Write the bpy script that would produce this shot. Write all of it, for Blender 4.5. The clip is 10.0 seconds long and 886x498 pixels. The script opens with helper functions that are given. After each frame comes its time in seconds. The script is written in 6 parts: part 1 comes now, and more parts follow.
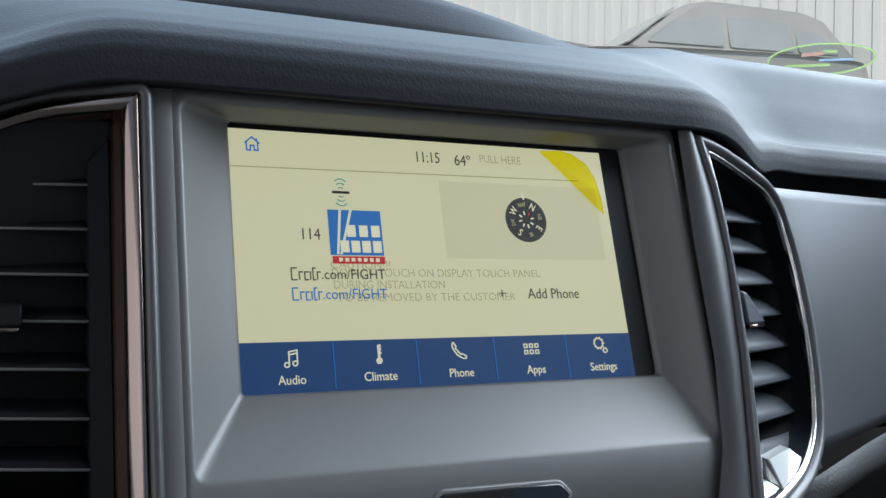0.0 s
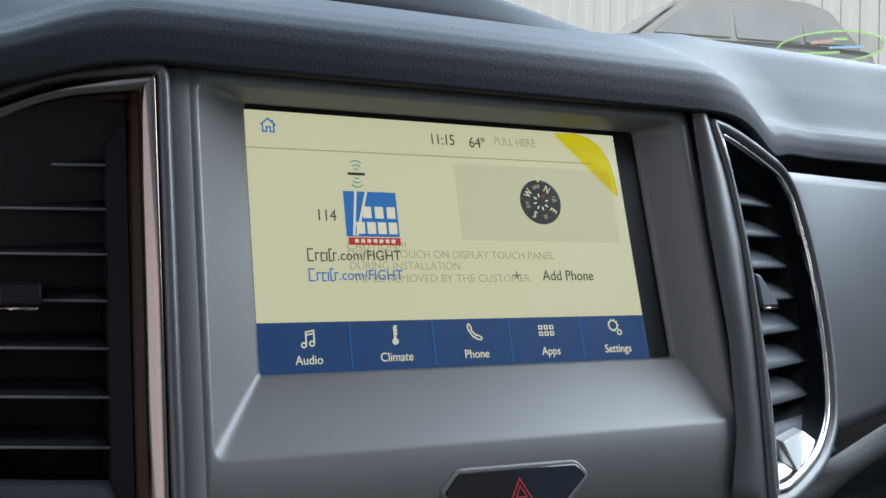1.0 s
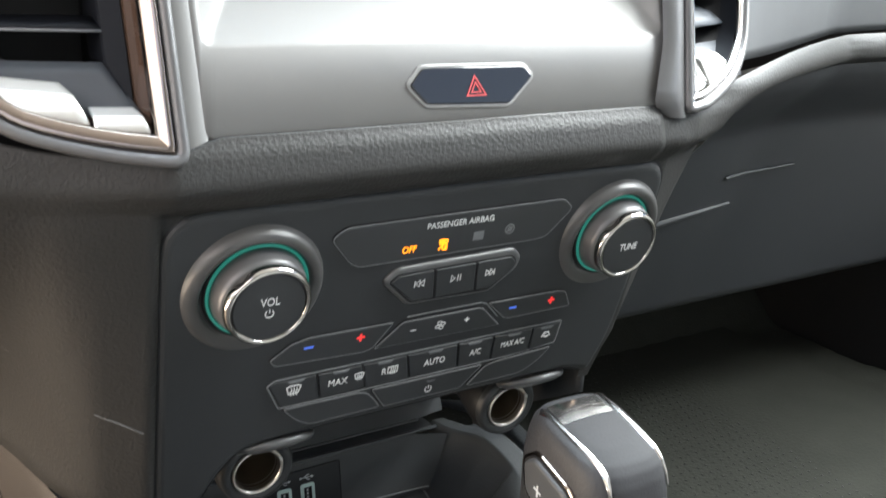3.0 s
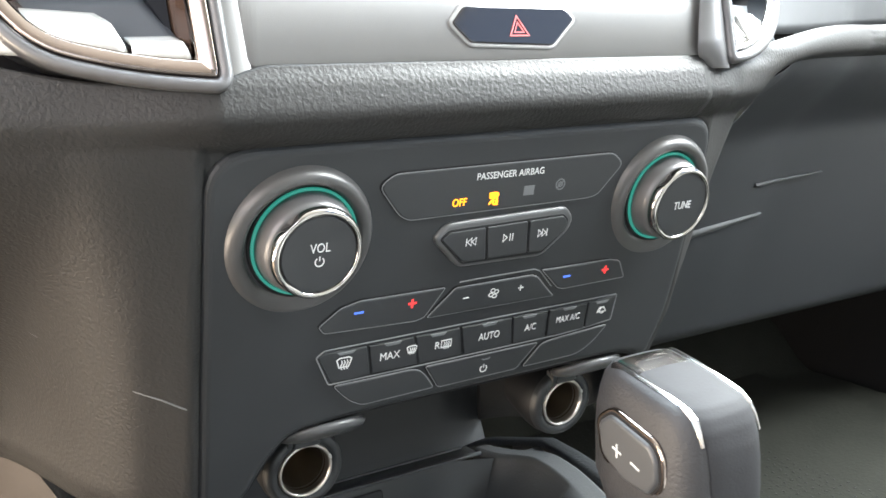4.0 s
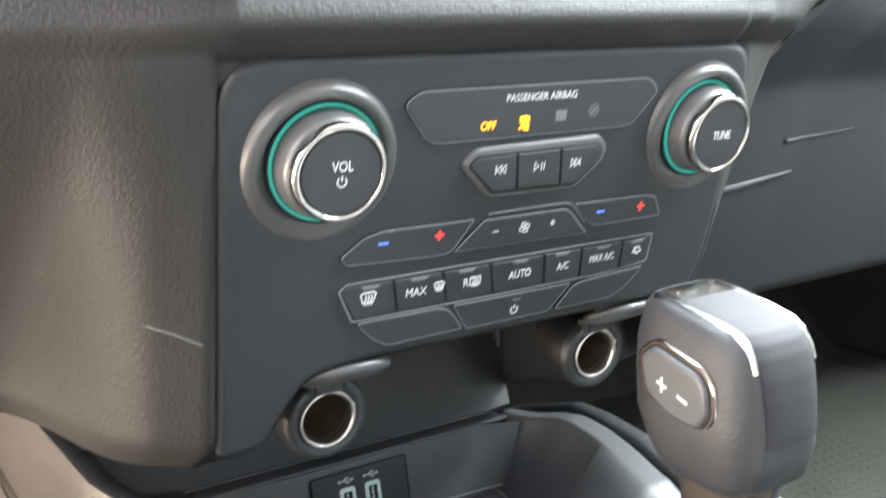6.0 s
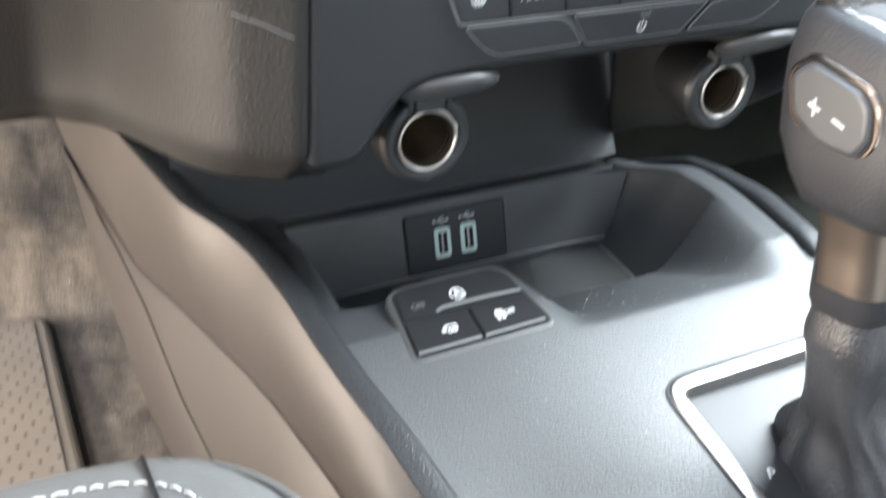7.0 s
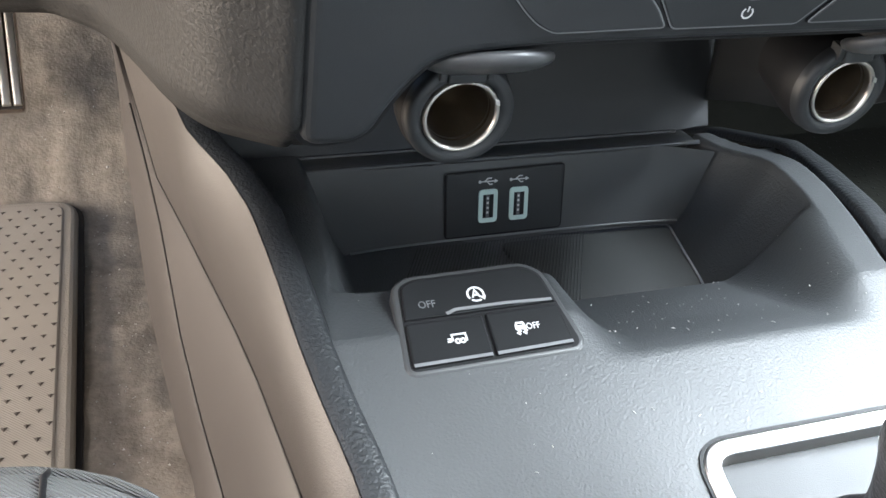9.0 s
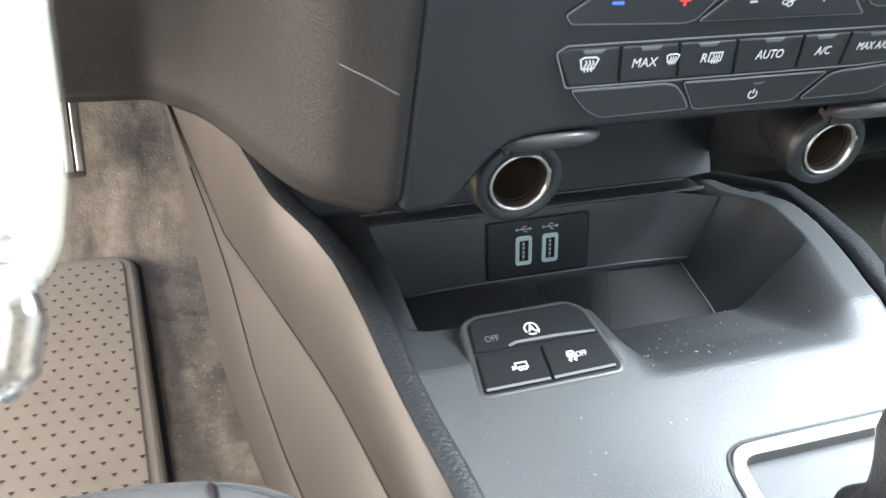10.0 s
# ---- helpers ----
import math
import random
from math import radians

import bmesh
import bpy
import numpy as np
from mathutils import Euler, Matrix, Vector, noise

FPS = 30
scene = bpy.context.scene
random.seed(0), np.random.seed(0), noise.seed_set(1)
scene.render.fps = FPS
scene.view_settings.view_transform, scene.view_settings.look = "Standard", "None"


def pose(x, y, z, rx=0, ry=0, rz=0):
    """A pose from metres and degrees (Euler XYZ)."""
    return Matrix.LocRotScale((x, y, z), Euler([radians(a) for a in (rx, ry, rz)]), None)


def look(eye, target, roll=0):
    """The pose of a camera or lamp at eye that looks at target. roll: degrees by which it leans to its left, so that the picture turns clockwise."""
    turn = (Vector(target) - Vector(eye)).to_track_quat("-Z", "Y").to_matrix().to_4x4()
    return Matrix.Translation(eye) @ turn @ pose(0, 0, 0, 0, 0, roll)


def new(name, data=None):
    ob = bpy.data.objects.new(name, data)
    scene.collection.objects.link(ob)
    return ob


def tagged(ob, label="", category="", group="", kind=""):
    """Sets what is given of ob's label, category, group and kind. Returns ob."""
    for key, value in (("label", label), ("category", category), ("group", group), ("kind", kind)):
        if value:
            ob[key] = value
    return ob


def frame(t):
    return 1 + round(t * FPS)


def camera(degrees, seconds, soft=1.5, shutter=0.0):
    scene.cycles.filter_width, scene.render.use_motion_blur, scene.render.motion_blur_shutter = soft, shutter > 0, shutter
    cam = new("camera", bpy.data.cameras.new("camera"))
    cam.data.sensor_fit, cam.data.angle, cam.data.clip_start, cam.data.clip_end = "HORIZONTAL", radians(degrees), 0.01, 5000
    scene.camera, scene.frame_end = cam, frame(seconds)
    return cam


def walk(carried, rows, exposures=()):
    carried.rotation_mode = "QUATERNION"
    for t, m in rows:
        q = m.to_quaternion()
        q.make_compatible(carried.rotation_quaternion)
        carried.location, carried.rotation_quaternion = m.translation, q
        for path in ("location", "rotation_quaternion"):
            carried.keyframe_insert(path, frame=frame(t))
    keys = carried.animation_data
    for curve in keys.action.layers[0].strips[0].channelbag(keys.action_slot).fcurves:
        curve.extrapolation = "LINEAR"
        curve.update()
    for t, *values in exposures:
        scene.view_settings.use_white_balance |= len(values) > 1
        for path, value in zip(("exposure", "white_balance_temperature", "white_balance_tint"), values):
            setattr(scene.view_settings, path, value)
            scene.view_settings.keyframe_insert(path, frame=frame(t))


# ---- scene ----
cam = camera(49.6, 10.0, shutter=0.45)
PATH = [
    (0, (-0.17, -0.331, 1.198), (0.682, 1.478, 1.21), 0.80),
    (0.5, (-0.173, -0.3285, 1.196), (0.677, 1.481, 1.206), 0.65),
    (1, (-0.174, -0.33, 1.194), (0.669, 1.484, 1.188), 0.80),
    (1.5, (-0.174, -0.33, 1.189), (0.67, 1.484, 1.174), 1.00),
    (2, (-0.177, -0.322, 1.171), (0.716, 1.45, 0.918), 1.70),
    (2.5, (-0.188, -0.326, 1.166), (0.749, 1.385, 0.722), 1.50),
    (2.6, (-0.196, -0.3272, 1.165), (0.7714, 1.352, 0.665), 1.50),
    (3, (-0.216, -0.35, 1.158), (0.797, 1.268, 0.56), 1.90),
    (3.2, (-0.221, -0.3517, 1.146), (0.7908, 1.272, 0.5611), 1.51),
    (4.3, (-0.232, -0.3273, 1.076), (0.8262, 1.342, 0.7679), -2.51),
    (4.5, (-0.231, -0.326, 1.073), (0.836, 1.338, 0.772), -2.40),
    (5, (-0.232, -0.326, 1.069), (0.842, 1.337, 0.782), -2.50),
    (5.2, (-0.231, -0.3257, 1.069), (0.8463, 1.334, 0.7817), -2.40),
    (6.3, (-0.227, -0.306, 1.045), (0.737, 1.386, 0.589), -2.80),
    (6.5, (-0.225, -0.299, 1.035), (0.672, 1.398, 0.477), -2.70),
    (6.6, (-0.225, -0.296, 1.031), (0.639, 1.4, 0.418), -2.50),
    (6.9, (-0.223, -0.289, 1.025), (0.595, 1.389, 0.308), -2.00),
    (7, (-0.223, -0.286, 1.024), (0.573, 1.374, 0.243), -1.70),
    (7.1, (-0.224, -0.276, 1.024), (0.549, 1.354, 0.16), -0.40),
    (7.3, (-0.212, -0.26, 1.028), (0.504, 1.346, 0.075), 1.80),
    (7.5, (-0.197, -0.251, 1.035), (0.466, 1.346, 0.03), 2.50),
    (8, (-0.178, -0.2305, 1.038), (0.435, 1.377, 0.0165), 4.05),
    (8.5, (-0.174, -0.229, 1.035), (0.418, 1.395, 0.029), 4.00),
    (9, (-0.1725, -0.23, 1.034), (0.4135, 1.399, 0.0315), 4.15),
    (9.5, (-0.186, -0.239, 1.037), (0.395, 1.417, 0.077), 3.40),
    (9.6, (-0.1896, -0.243, 1.042), (0.3962, 1.419, 0.0944), 3.60),
    (10, (-0.219, -0.27, 1.067), (0.403, 1.384, 0.13), 2.60),
]
walk(cam, [(t, look(eye, target, roll)) for t, eye, target, roll in PATH],
     [(0.0, -1.15, 5970, 10), (1.5, -1.1, 5970, 10), (2.0, -0.78, 6020, 10), (2.5, -0.5, 6130, 10), (3.0, 1.05, 6850, 10), (3.2, 1.22, 6900, 10), (4.5, 1.93, 6780, 10), (5.2, 1.93, 6780, 10), (6.5, 2.22, 6500, 10), (7.5, 1.67, 6320, 10), (8.5, 1.64, 6320, 10), (10.0, 1.90, 6250, 10)])

# ---- world, sun and window light ----
world = bpy.data.worlds.new("world")
scene.world = world
world.use_nodes = True
sky = world.node_tree.nodes.new("ShaderNodeTexSky")
sky.sky_type, sky.sun_disc = "NISHITA", False
sky.sun_elevation, sky.sun_rotation = radians(50), radians(206.6)
world.node_tree.links.new(sky.outputs[0], world.node_tree.nodes["Background"].inputs[0])
world.node_tree.nodes["Background"].inputs[1].default_value = 0.15


def lamp(name, kind, m, power, colour, size=None, angle=None):
    data = bpy.data.lights.new(name, kind)
    data.energy, data.color = power, colour
    if size:
        data.shape, data.size, data.size_y = "RECTANGLE", size[0], size[1]
    if angle:
        data.angle = angle
    ob = new(name, data)
    ob.matrix_world = m
    return ob


lamp("sun", "SUN", look((-3, -6, 8), (0, 0, 0)), 5.0, (1.0, 0.95, 0.87), angle=radians(0.5))
lamp("windscreen_daylight", "AREA", look((0.0, 0.28, 1.70), (0.0, -0.1, 1.07)), 24.5, (0.70, 0.85, 1.0), (1.4, 0.5))
lamp("driver_door_daylight", "AREA", look((-0.82, 0.19, 0.86), (-0.2, 0.20, 0.80)), 5.4, (1.0, 0.845, 0.68), (0.68, 0.26))
lamp("driver_window_daylight", "AREA", look((-0.80, -0.20, 1.42), (0.1, 0.0, 1.20)), 2.5, (1.0, 0.85, 0.74), (0.9, 0.40))
lamp("passenger_window_daylight", "AREA", look((0.68, 0.0, 1.66), (0.0, -0.02, 0.88)), 36.0, (0.88, 0.96, 1.0), (1.0, 0.52))

# ---- materials ----


def srgb(r, g, b):
    return tuple(((c / 255 + 0.055) / 1.055) ** 2.4 if c > 10 else c / 255 / 12.92 for c in (r, g, b))


def material(name, colour, rough=0.5, metal=0.0, vary=0.12, patch=30.0, bump=0.0, grain=900.0, kind="noise", coat=0.0, spec=0.5):
    """A surface with two scales of variation: patches of tone and gloss, and fine relief."""
    m = bpy.data.materials.new(name)
    m.use_nodes = True
    n, l = m.node_tree.nodes, m.node_tree.links
    p = n["Principled BSDF"]
    p.inputs["Metallic"].default_value = metal
    p.inputs["Coat Weight"].default_value = coat
    p.inputs["Specular IOR Level"].default_value = spec
    co = n.new("ShaderNodeTexCoord")
    big = n.new("ShaderNodeTexNoise")
    big.inputs["Scale"].default_value, big.inputs["Detail"].default_value = patch, 6
    l.new(co.outputs["Object"], big.inputs["Vector"])
    ramp = n.new("ShaderNodeMix")
    ramp.data_type = "RGBA"
    ramp.inputs["A"].default_value = (*[c * (1 - vary) for c in colour], 1)
    ramp.inputs["B"].default_value = (*[min(1, c * (1 + vary)) for c in colour], 1)
    l.new(big.outputs["Fac"], ramp.inputs["Factor"])
    l.new(ramp.outputs["Result"], p.inputs["Base Color"])
    rr = n.new("ShaderNodeMapRange")
    rr.inputs["To Min"].default_value, rr.inputs["To Max"].default_value = max(0.02, rough * 0.85), min(1, rough * 1.15)
    l.new(big.outputs["Fac"], rr.inputs["Value"])
    l.new(rr.outputs["Result"], p.inputs["Roughness"])
    if bump:
        if kind == "leather":
            fine = n.new("ShaderNodeTexNoise")
            fine.inputs["Detail"].default_value = 1.2
            fine.inputs["Roughness"].default_value = 0.5
            fine.inputs["Distortion"].default_value = 0.35
            out = fine.outputs["Fac"]
            l.new(co.outputs["Object"], fine.inputs["Vector"])
        elif kind == "weave":
            fine = n.new("ShaderNodeTexWave")
            fine.bands_direction = "DIAGONAL"
            fine.inputs["Distortion"].default_value = 0.6
            out = fine.outputs["Fac"]
            l.new(co.outputs["Object"], fine.inputs["Vector"])
        else:
            fine = n.new("ShaderNodeTexNoise")
            fine.inputs["Detail"].default_value = 3
            out = fine.outputs["Fac"]
            l.new(co.outputs["Object"], fine.inputs["Vector"])
        fine.inputs["Scale"].default_value = grain
        b = n.new("ShaderNodeBump")
        b.inputs["Strength"].default_value = bump
        b.inputs["Distance"].default_value = 0.0009
        l.new(out, b.inputs["Height"])
        l.new(b.outputs["Normal"], p.inputs["Normal"])
    return m


def glowing(name, colour, strength):
    m = bpy.data.materials.new(name)
    m.use_nodes = True
    p = m.node_tree.nodes["Principled BSDF"]
    p.inputs["Base Color"].default_value = (0.02, 0.02, 0.02, 1)
    p.inputs["Roughness"].default_value = 0.4
    p.inputs["Emission Color"].default_value = (*colour, 1)
    p.inputs["Emission Strength"].default_value = strength
    return m


def clear(name, tint=(1, 1, 1), gloss=0.06, rough=0.02, fresnel=True):
    """Thin clear sheet: see-through with a gloss."""
    m = bpy.data.materials.new(name)
    m.use_nodes = True
    n, l = m.node_tree.nodes, m.node_tree.links
    n.remove(n["Principled BSDF"])
    t, g, mix = n.new("ShaderNodeBsdfTransparent"), n.new("ShaderNodeBsdfGlossy"), n.new("ShaderNodeMixShader")
    t.inputs[0].default_value = (*tint, 1)
    g.inputs["Roughness"].default_value = rough
    f = n.new("ShaderNodeFresnel")
    f.inputs[0].default_value = 1.3
    mul = n.new("ShaderNodeMath")
    mul.operation = "MULTIPLY"
    mul.inputs[1].default_value = gloss / 0.06
    l.new(f.outputs[0], mul.inputs[0])
    l.new(mul.outputs[0], mix.inputs[0])
    l.new(t.outputs[0], mix.inputs[1])
    l.new(g.outputs[0], mix.inputs[2])
    l.new(mix.outputs[0], n["Material Output"].inputs[0])
    return m


PAD = material("grained_dark_vinyl", (0.021, 0.0205, 0.020), 0.48, bump=0.30, grain=640, kind="leather", patch=12, spec=0.25)
HOOD = material("soft_dash_vinyl", (0.021, 0.0225, 0.0270), 0.55, bump=0.20, grain=800, kind="leather", patch=10, spec=0.13)
SATIN = material("satin_silver_paint", (0.172, 0.169, 0.167), 0.42, metal=0.30, vary=0.04, bump=0.06, grain=2500)
RAILSKIN = material("grained_rail_vinyl", (0.022, 0.024, 0.026), 0.46, bump=0.50, grain=700, kind="leather", patch=12, spec=0.42)
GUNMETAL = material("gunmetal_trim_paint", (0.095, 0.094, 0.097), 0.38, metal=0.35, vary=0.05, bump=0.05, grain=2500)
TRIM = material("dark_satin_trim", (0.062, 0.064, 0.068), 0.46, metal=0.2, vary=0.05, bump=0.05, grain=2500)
# near-black copy of the vent plastic: shade is put into its colour
CHEEK = material("shaded_vent_plastic", (0.007, 0.008, 0.011), 0.45, vary=0.08, bump=0.05, spec=0.14)
FOOT = material("pearl_foot_trim", (0.70, 0.70, 0.68), 0.22, metal=0.45, vary=0.06, patch=60)
BRONZE = material("bronze_satin_insert", (0.13, 0.105, 0.088), 0.34, metal=0.85, vary=0.08)
BROW = material("knob_surround_plastic", (0.050, 0.049, 0.049), 0.34, bump=0.08, grain=2600)
RAISED = material("raised_key_frame", (0.060, 0.061, 0.063), 0.36, vary=0.1)
SOCKETMETAL = material("bronzed_socket_metal", (0.17, 0.135, 0.095), 0.36, metal=0.8, vary=0.1)
FACE = material("charcoal_plastic", (0.017, 0.0185, 0.0205), 0.47, bump=0.12, grain=2600, vary=0.1, spec=0.38)
KEY = material("key_plastic", (0.016, 0.0175, 0.0195), 0.42, bump=0.08, grain=2600, vary=0.1)
SWITCH = material("switch_plastic", (0.011, 0.0115, 0.0125), 0.50, bump=0.06, grain=2600, spec=0.18)
BLACK = material("black_plastic", (0.008, 0.008, 0.009), 0.55, bump=0.08, grain=2200, spec=0.25)
GLOSS = material("piano_black", (0.010, 0.009, 0.009), 0.10, vary=0.2, coat=0.4)
CHROME = material("chrome", (0.78, 0.77, 0.75), 0.10, metal=1.0, vary=0.03)
KNOBCHROME = material("dark_polished_chrome", (0.40, 0.38, 0.36), 0.10, metal=1.0, vary=0.05)
BROWNCHROME = material("dark_brown_chrome", (0.30, 0.25, 0.22), 0.12, metal=1.0, vary=0.08)
BRIGHT = material("brushed_bright_metal", (0.76, 0.75, 0.73), 0.30, metal=1.0, vary=0.05, bump=0.08, grain=1500)
# pale strips in this grey paint the highlights along moulded edges
EDGE = material("edge_highlight_grey", (0.16, 0.165, 0.17), 0.4, vary=0.1)
VENTCHROME = material("vent_chrome", (0.56, 0.53, 0.51), 0.12, metal=1.0, vary=0.05)
BROWNGLOSS = material("gloss_brown_reflection", (0.050, 0.030, 0.022), 0.12, vary=0.35, coat=0.6, patch=60)
# paler copy of the vent plastic, with the light on the blades painted in
BLADE = material("lit_blade_plastic", (0.052, 0.058, 0.068), 0.46, vary=0.08, bump=0.05, spec=0.35)
CAPRIM = material("socket_cap_plastic", (0.055, 0.056, 0.058), 0.34, vary=0.12, bump=0.06, grain=2400)
# pale grey that paints the glint on the front edge of each louvre
LOUVRE_EDGE = material("louvre_edge_highlight", (0.15, 0.155, 0.165), 0.4)
TRAY = material("smooth_tray_plastic", (0.046, 0.048, 0.050), 0.40, bump=0.06, grain=1500, patch=18, spec=0.7)
CONSOLE = material("console_plastic", (0.030, 0.033, 0.0355), 0.55, bump=0.36, grain=1000, patch=18, spec=0.9)
# the warm brown light on the tunnel is put into this base colour
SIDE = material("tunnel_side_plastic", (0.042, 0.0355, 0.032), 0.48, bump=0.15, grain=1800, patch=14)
# olive tone darkened so that the passenger footwell's shade is in the colour
MATSHADE = material("shaded_olive_mat", (0.027, 0.028, 0.024), 0.9, bump=0.6, grain=300, vary=0.3, spec=0.1)
CARPET = material("grey_carpet", (0.205, 0.181, 0.154), 0.95, bump=0.6, grain=480, vary=0.48, patch=130, spec=0.1)
MAT = material("woven_rubber_mat", (0.265, 0.24, 0.21), 0.9, bump=0.12, grain=360, kind="weave", vary=0.15, spec=0.1)
MATEDGE = material("mat_binding", (0.25, 0.225, 0.195), 0.95, bump=0.4, grain=900, spec=0.1)
# dark brown that paints the shade inside the mat's recesses
DIMPLE = material("dimple_shade", (0.050, 0.040, 0.032), 0.9)
FABRIC = material("grey_seat_fabric", (0.120, 0.118, 0.114), 0.92, bump=0.8, grain=520, kind="weave", vary=0.2, spec=0.15)
THREAD = material("pale_thread", (0.55, 0.54, 0.52), 0.8)
WHITE = material("white_print", (0.56, 0.57, 0.57), 0.5, vary=0.04)
GREY = material("faint_grey_print", (0.11, 0.115, 0.12), 0.5, vary=0.04)
BOOT = material("black_leather_boot", (0.03, 0.03, 0.032), 0.38, bump=0.5, grain=700, kind="leather")
KNOBSKIN = material("gear_knob_leather", (0.027, 0.027, 0.029), 0.48, bump=0.26, grain=800, kind="leather", spec=0.38)
REDPRINT = material("red_hazard_print", (0.42, 0.03, 0.03), 0.45, vary=0.05)
MINT = material("mint_port_plastic", (0.52, 0.66, 0.62), 0.4, vary=0.05)
LINER = material("liner_rubber", (0.045, 0.047, 0.047), 0.70, bump=0.1, grain=2000, spec=0.35)
SEAM = material("seam_shadow_brown", (0.030, 0.027, 0.025), 0.6)
LINT = material("pale_lint", (0.32, 0.315, 0.30), 0.9)
PEDALM = material("brushed_pedal_metal", (0.55, 0.52, 0.48), 0.3, metal=1.0, vary=0.1, bump=0.1)
TEAL = glowing("teal_glow", srgb(20, 120, 108), 0.45)
AMBER = glowing("amber_glow", srgb(255, 140, 10), 1.6)
REDG = glowing("red_glow", srgb(215, 40, 40), 0.9)
BLUEG = glowing("blue_glow", srgb(55, 95, 205), 0.9)
DISPLAY = glowing("display_cream", srgb(212, 207, 168), 1.85)
DISPLAY2 = glowing("display_cream_shaded", srgb(206, 201, 163), 1.73)
NAVY = glowing("display_navy", srgb(9, 58, 112), 1.64)
INK = glowing("display_ink", srgb(70, 68, 58), 1.46)
LINE = glowing("display_line", srgb(172, 168, 128), 1.64)
ICON = glowing("display_icon", srgb(228, 222, 190), 1.82)
SKYBLUE = glowing("display_blue", srgb(34, 104, 176), 1.82)
RED = glowing("display_red", srgb(186, 32, 40), 1.82)
TEALD = glowing("display_teal", srgb(60, 150, 140), 1.64)
DARKD = glowing("display_dark", srgb(30, 30, 30), 0.8)
FILMTEXT = clear("film_grey_print", (0.82, 0.82, 0.79), 0.02, 0.5)
YELLOW = clear("yellow_film_tab", (0.98, 0.86, 0.02), 0.04, 0.2)
FILM = clear("clear_film", (0.97, 0.97, 0.93), 0.05, 0.05)
GLASS = clear("window_glass", (0.95, 0.97, 0.96), 0.06, 0.01)
PVC = clear("clear_pvc", (0.80, 0.79, 0.72), 0.5, 0.2)
LEVERTOP = material("smooth_lever_top", (0.024, 0.024, 0.026), 0.72, bump=0.12, grain=900, spec=0.2)
SHELL = material("cabin_lining", (0.48, 0.47, 0.45), 0.9, vary=0.08)
GLOVE = material("glovebox_plastic", (0.026, 0.028, 0.032), 0.5, bump=0.15, grain=1400, patch=8)
HEADLINER = material("pale_headliner_cloth", (0.64, 0.62, 0.585), 0.95, vary=0.05, spec=0.2)
# unseen ground, made pale to bounce sunlight up to the headliner
PALEGROUND = material("pale_bounce_ground", (0.30, 0.295, 0.285), 0.9, bump=0.8, grain=60, vary=0.3, patch=0.8)
SIDING = material("white_metal_siding", (0.92, 0.90, 0.84), 0.5, vary=0.03, patch=1.0)
# car colours are paled to hold the windscreen's veiling haze
CARPAINT = material("hazed_car_paint", (0.66, 0.63, 0.57), 0.3, metal=0.1, coat=0.6, patch=2)
CARGLASS = material("hazed_car_glass", (0.55, 0.57, 0.54), 0.12, coat=0.5, patch=2)
RUBBER = material("tyre_rubber", (0.02, 0.02, 0.02), 0.8, patch=5)

# ---- builders ----


def thing(name, at=(0, 0, 0), label="", category="", kind="", group=""):
    ob = new(name)
    ob.location = at
    ob.empty_display_size = 0.02
    return tagged(ob, label, category, group, kind)


def mesh_of(name, verts, faces, smooth=True):
    me = bpy.data.meshes.new(name)
    me.from_pydata([tuple(v) for v in verts], [], faces)
    me.update()
    if smooth:
        me.polygons.foreach_set("use_smooth", [True] * len(me.polygons))
    return me


def part(name, shape, mat, parent, label=""):
    """Links a mesh or bmesh, given in car coordinates, as one object under its thing or part."""
    if isinstance(shape, bmesh.types.BMesh):
        me = bpy.data.meshes.new(name)
        bmesh.ops.recalc_face_normals(shape, faces=shape.faces)
        shape.to_mesh(me)
        shape.free()
    else:
        me = shape
    me.materials.append(mat)
    ob = new(name, me)
    if parent is not None:
        ob.parent = parent
        if parent.type == "EMPTY":
            ob.matrix_parent_inverse = Matrix.Translation(-parent.location)
    if label:
        tagged(ob, label)
    return ob


def sheet(f, nu, nv, closed_u=False):
    """A smooth surface f(u, v), u and v from 0 to 1."""
    vs = [f(i / (nu if closed_u else nu - 1), j / (nv - 1)) for i in range(nu) for j in range(nv)]
    fs = []
    for i in range(nu if closed_u else nu - 1):
        for j in range(nv - 1):
            a, b = i * nv + j, ((i + 1) % nu) * nv + j
            fs.append((a, b, b + 1, a + 1))
    return vs, fs


def surface(name, f, nu, nv, mat, parent, label="", closed_u=False, thick=0.0):
    vs, fs = sheet(f, nu, nv, closed_u)
    ob = part(name, mesh_of(name, vs, fs), mat, parent, label)
    if thick:
        mod = ob.modifiers.new("thickness", "SOLIDIFY")
        mod.thickness, mod.offset = thick, 0
    return ob


def loft(name, loops, mat, parent, label="", cap_first=False, cap_last=False, smooth=True):
    """Rings of equally many points, joined one to the next."""
    n = len(loops[0])
    vs = [p for lp in loops for p in lp]
    fs = []
    for k in range(len(loops) - 1):
        for i in range(n):
            a, b = k * n + i, k * n + (i + 1) % n
            fs.append((a, b, b + n, a + n))
    if cap_first:
        fs.append(tuple(range(n))[::-1])
    if cap_last:
        fs.append(tuple(range((len(loops) - 1) * n, len(loops) * n)))
    bm = bmesh.new()
    bv = [bm.verts.new(v) for v in vs]
    for f in fs:
        bm.faces.new([bv[i] for i in f])
    for f in bm.faces:
        f.smooth = smooth and len(f.verts) == 4
    return part(name, bm, mat, parent, label)


def frame_at(x, y, z, lean):
    """Axes on a face that looks back at the driver: X right, Y up the face, Z out of it; lean: degrees the top goes away."""
    a = radians(lean)
    return Matrix(((1, 0, 0, x), (0, math.sin(a), -math.cos(a), y), (0, math.cos(a), math.sin(a), z), (0, 0, 0, 1)))


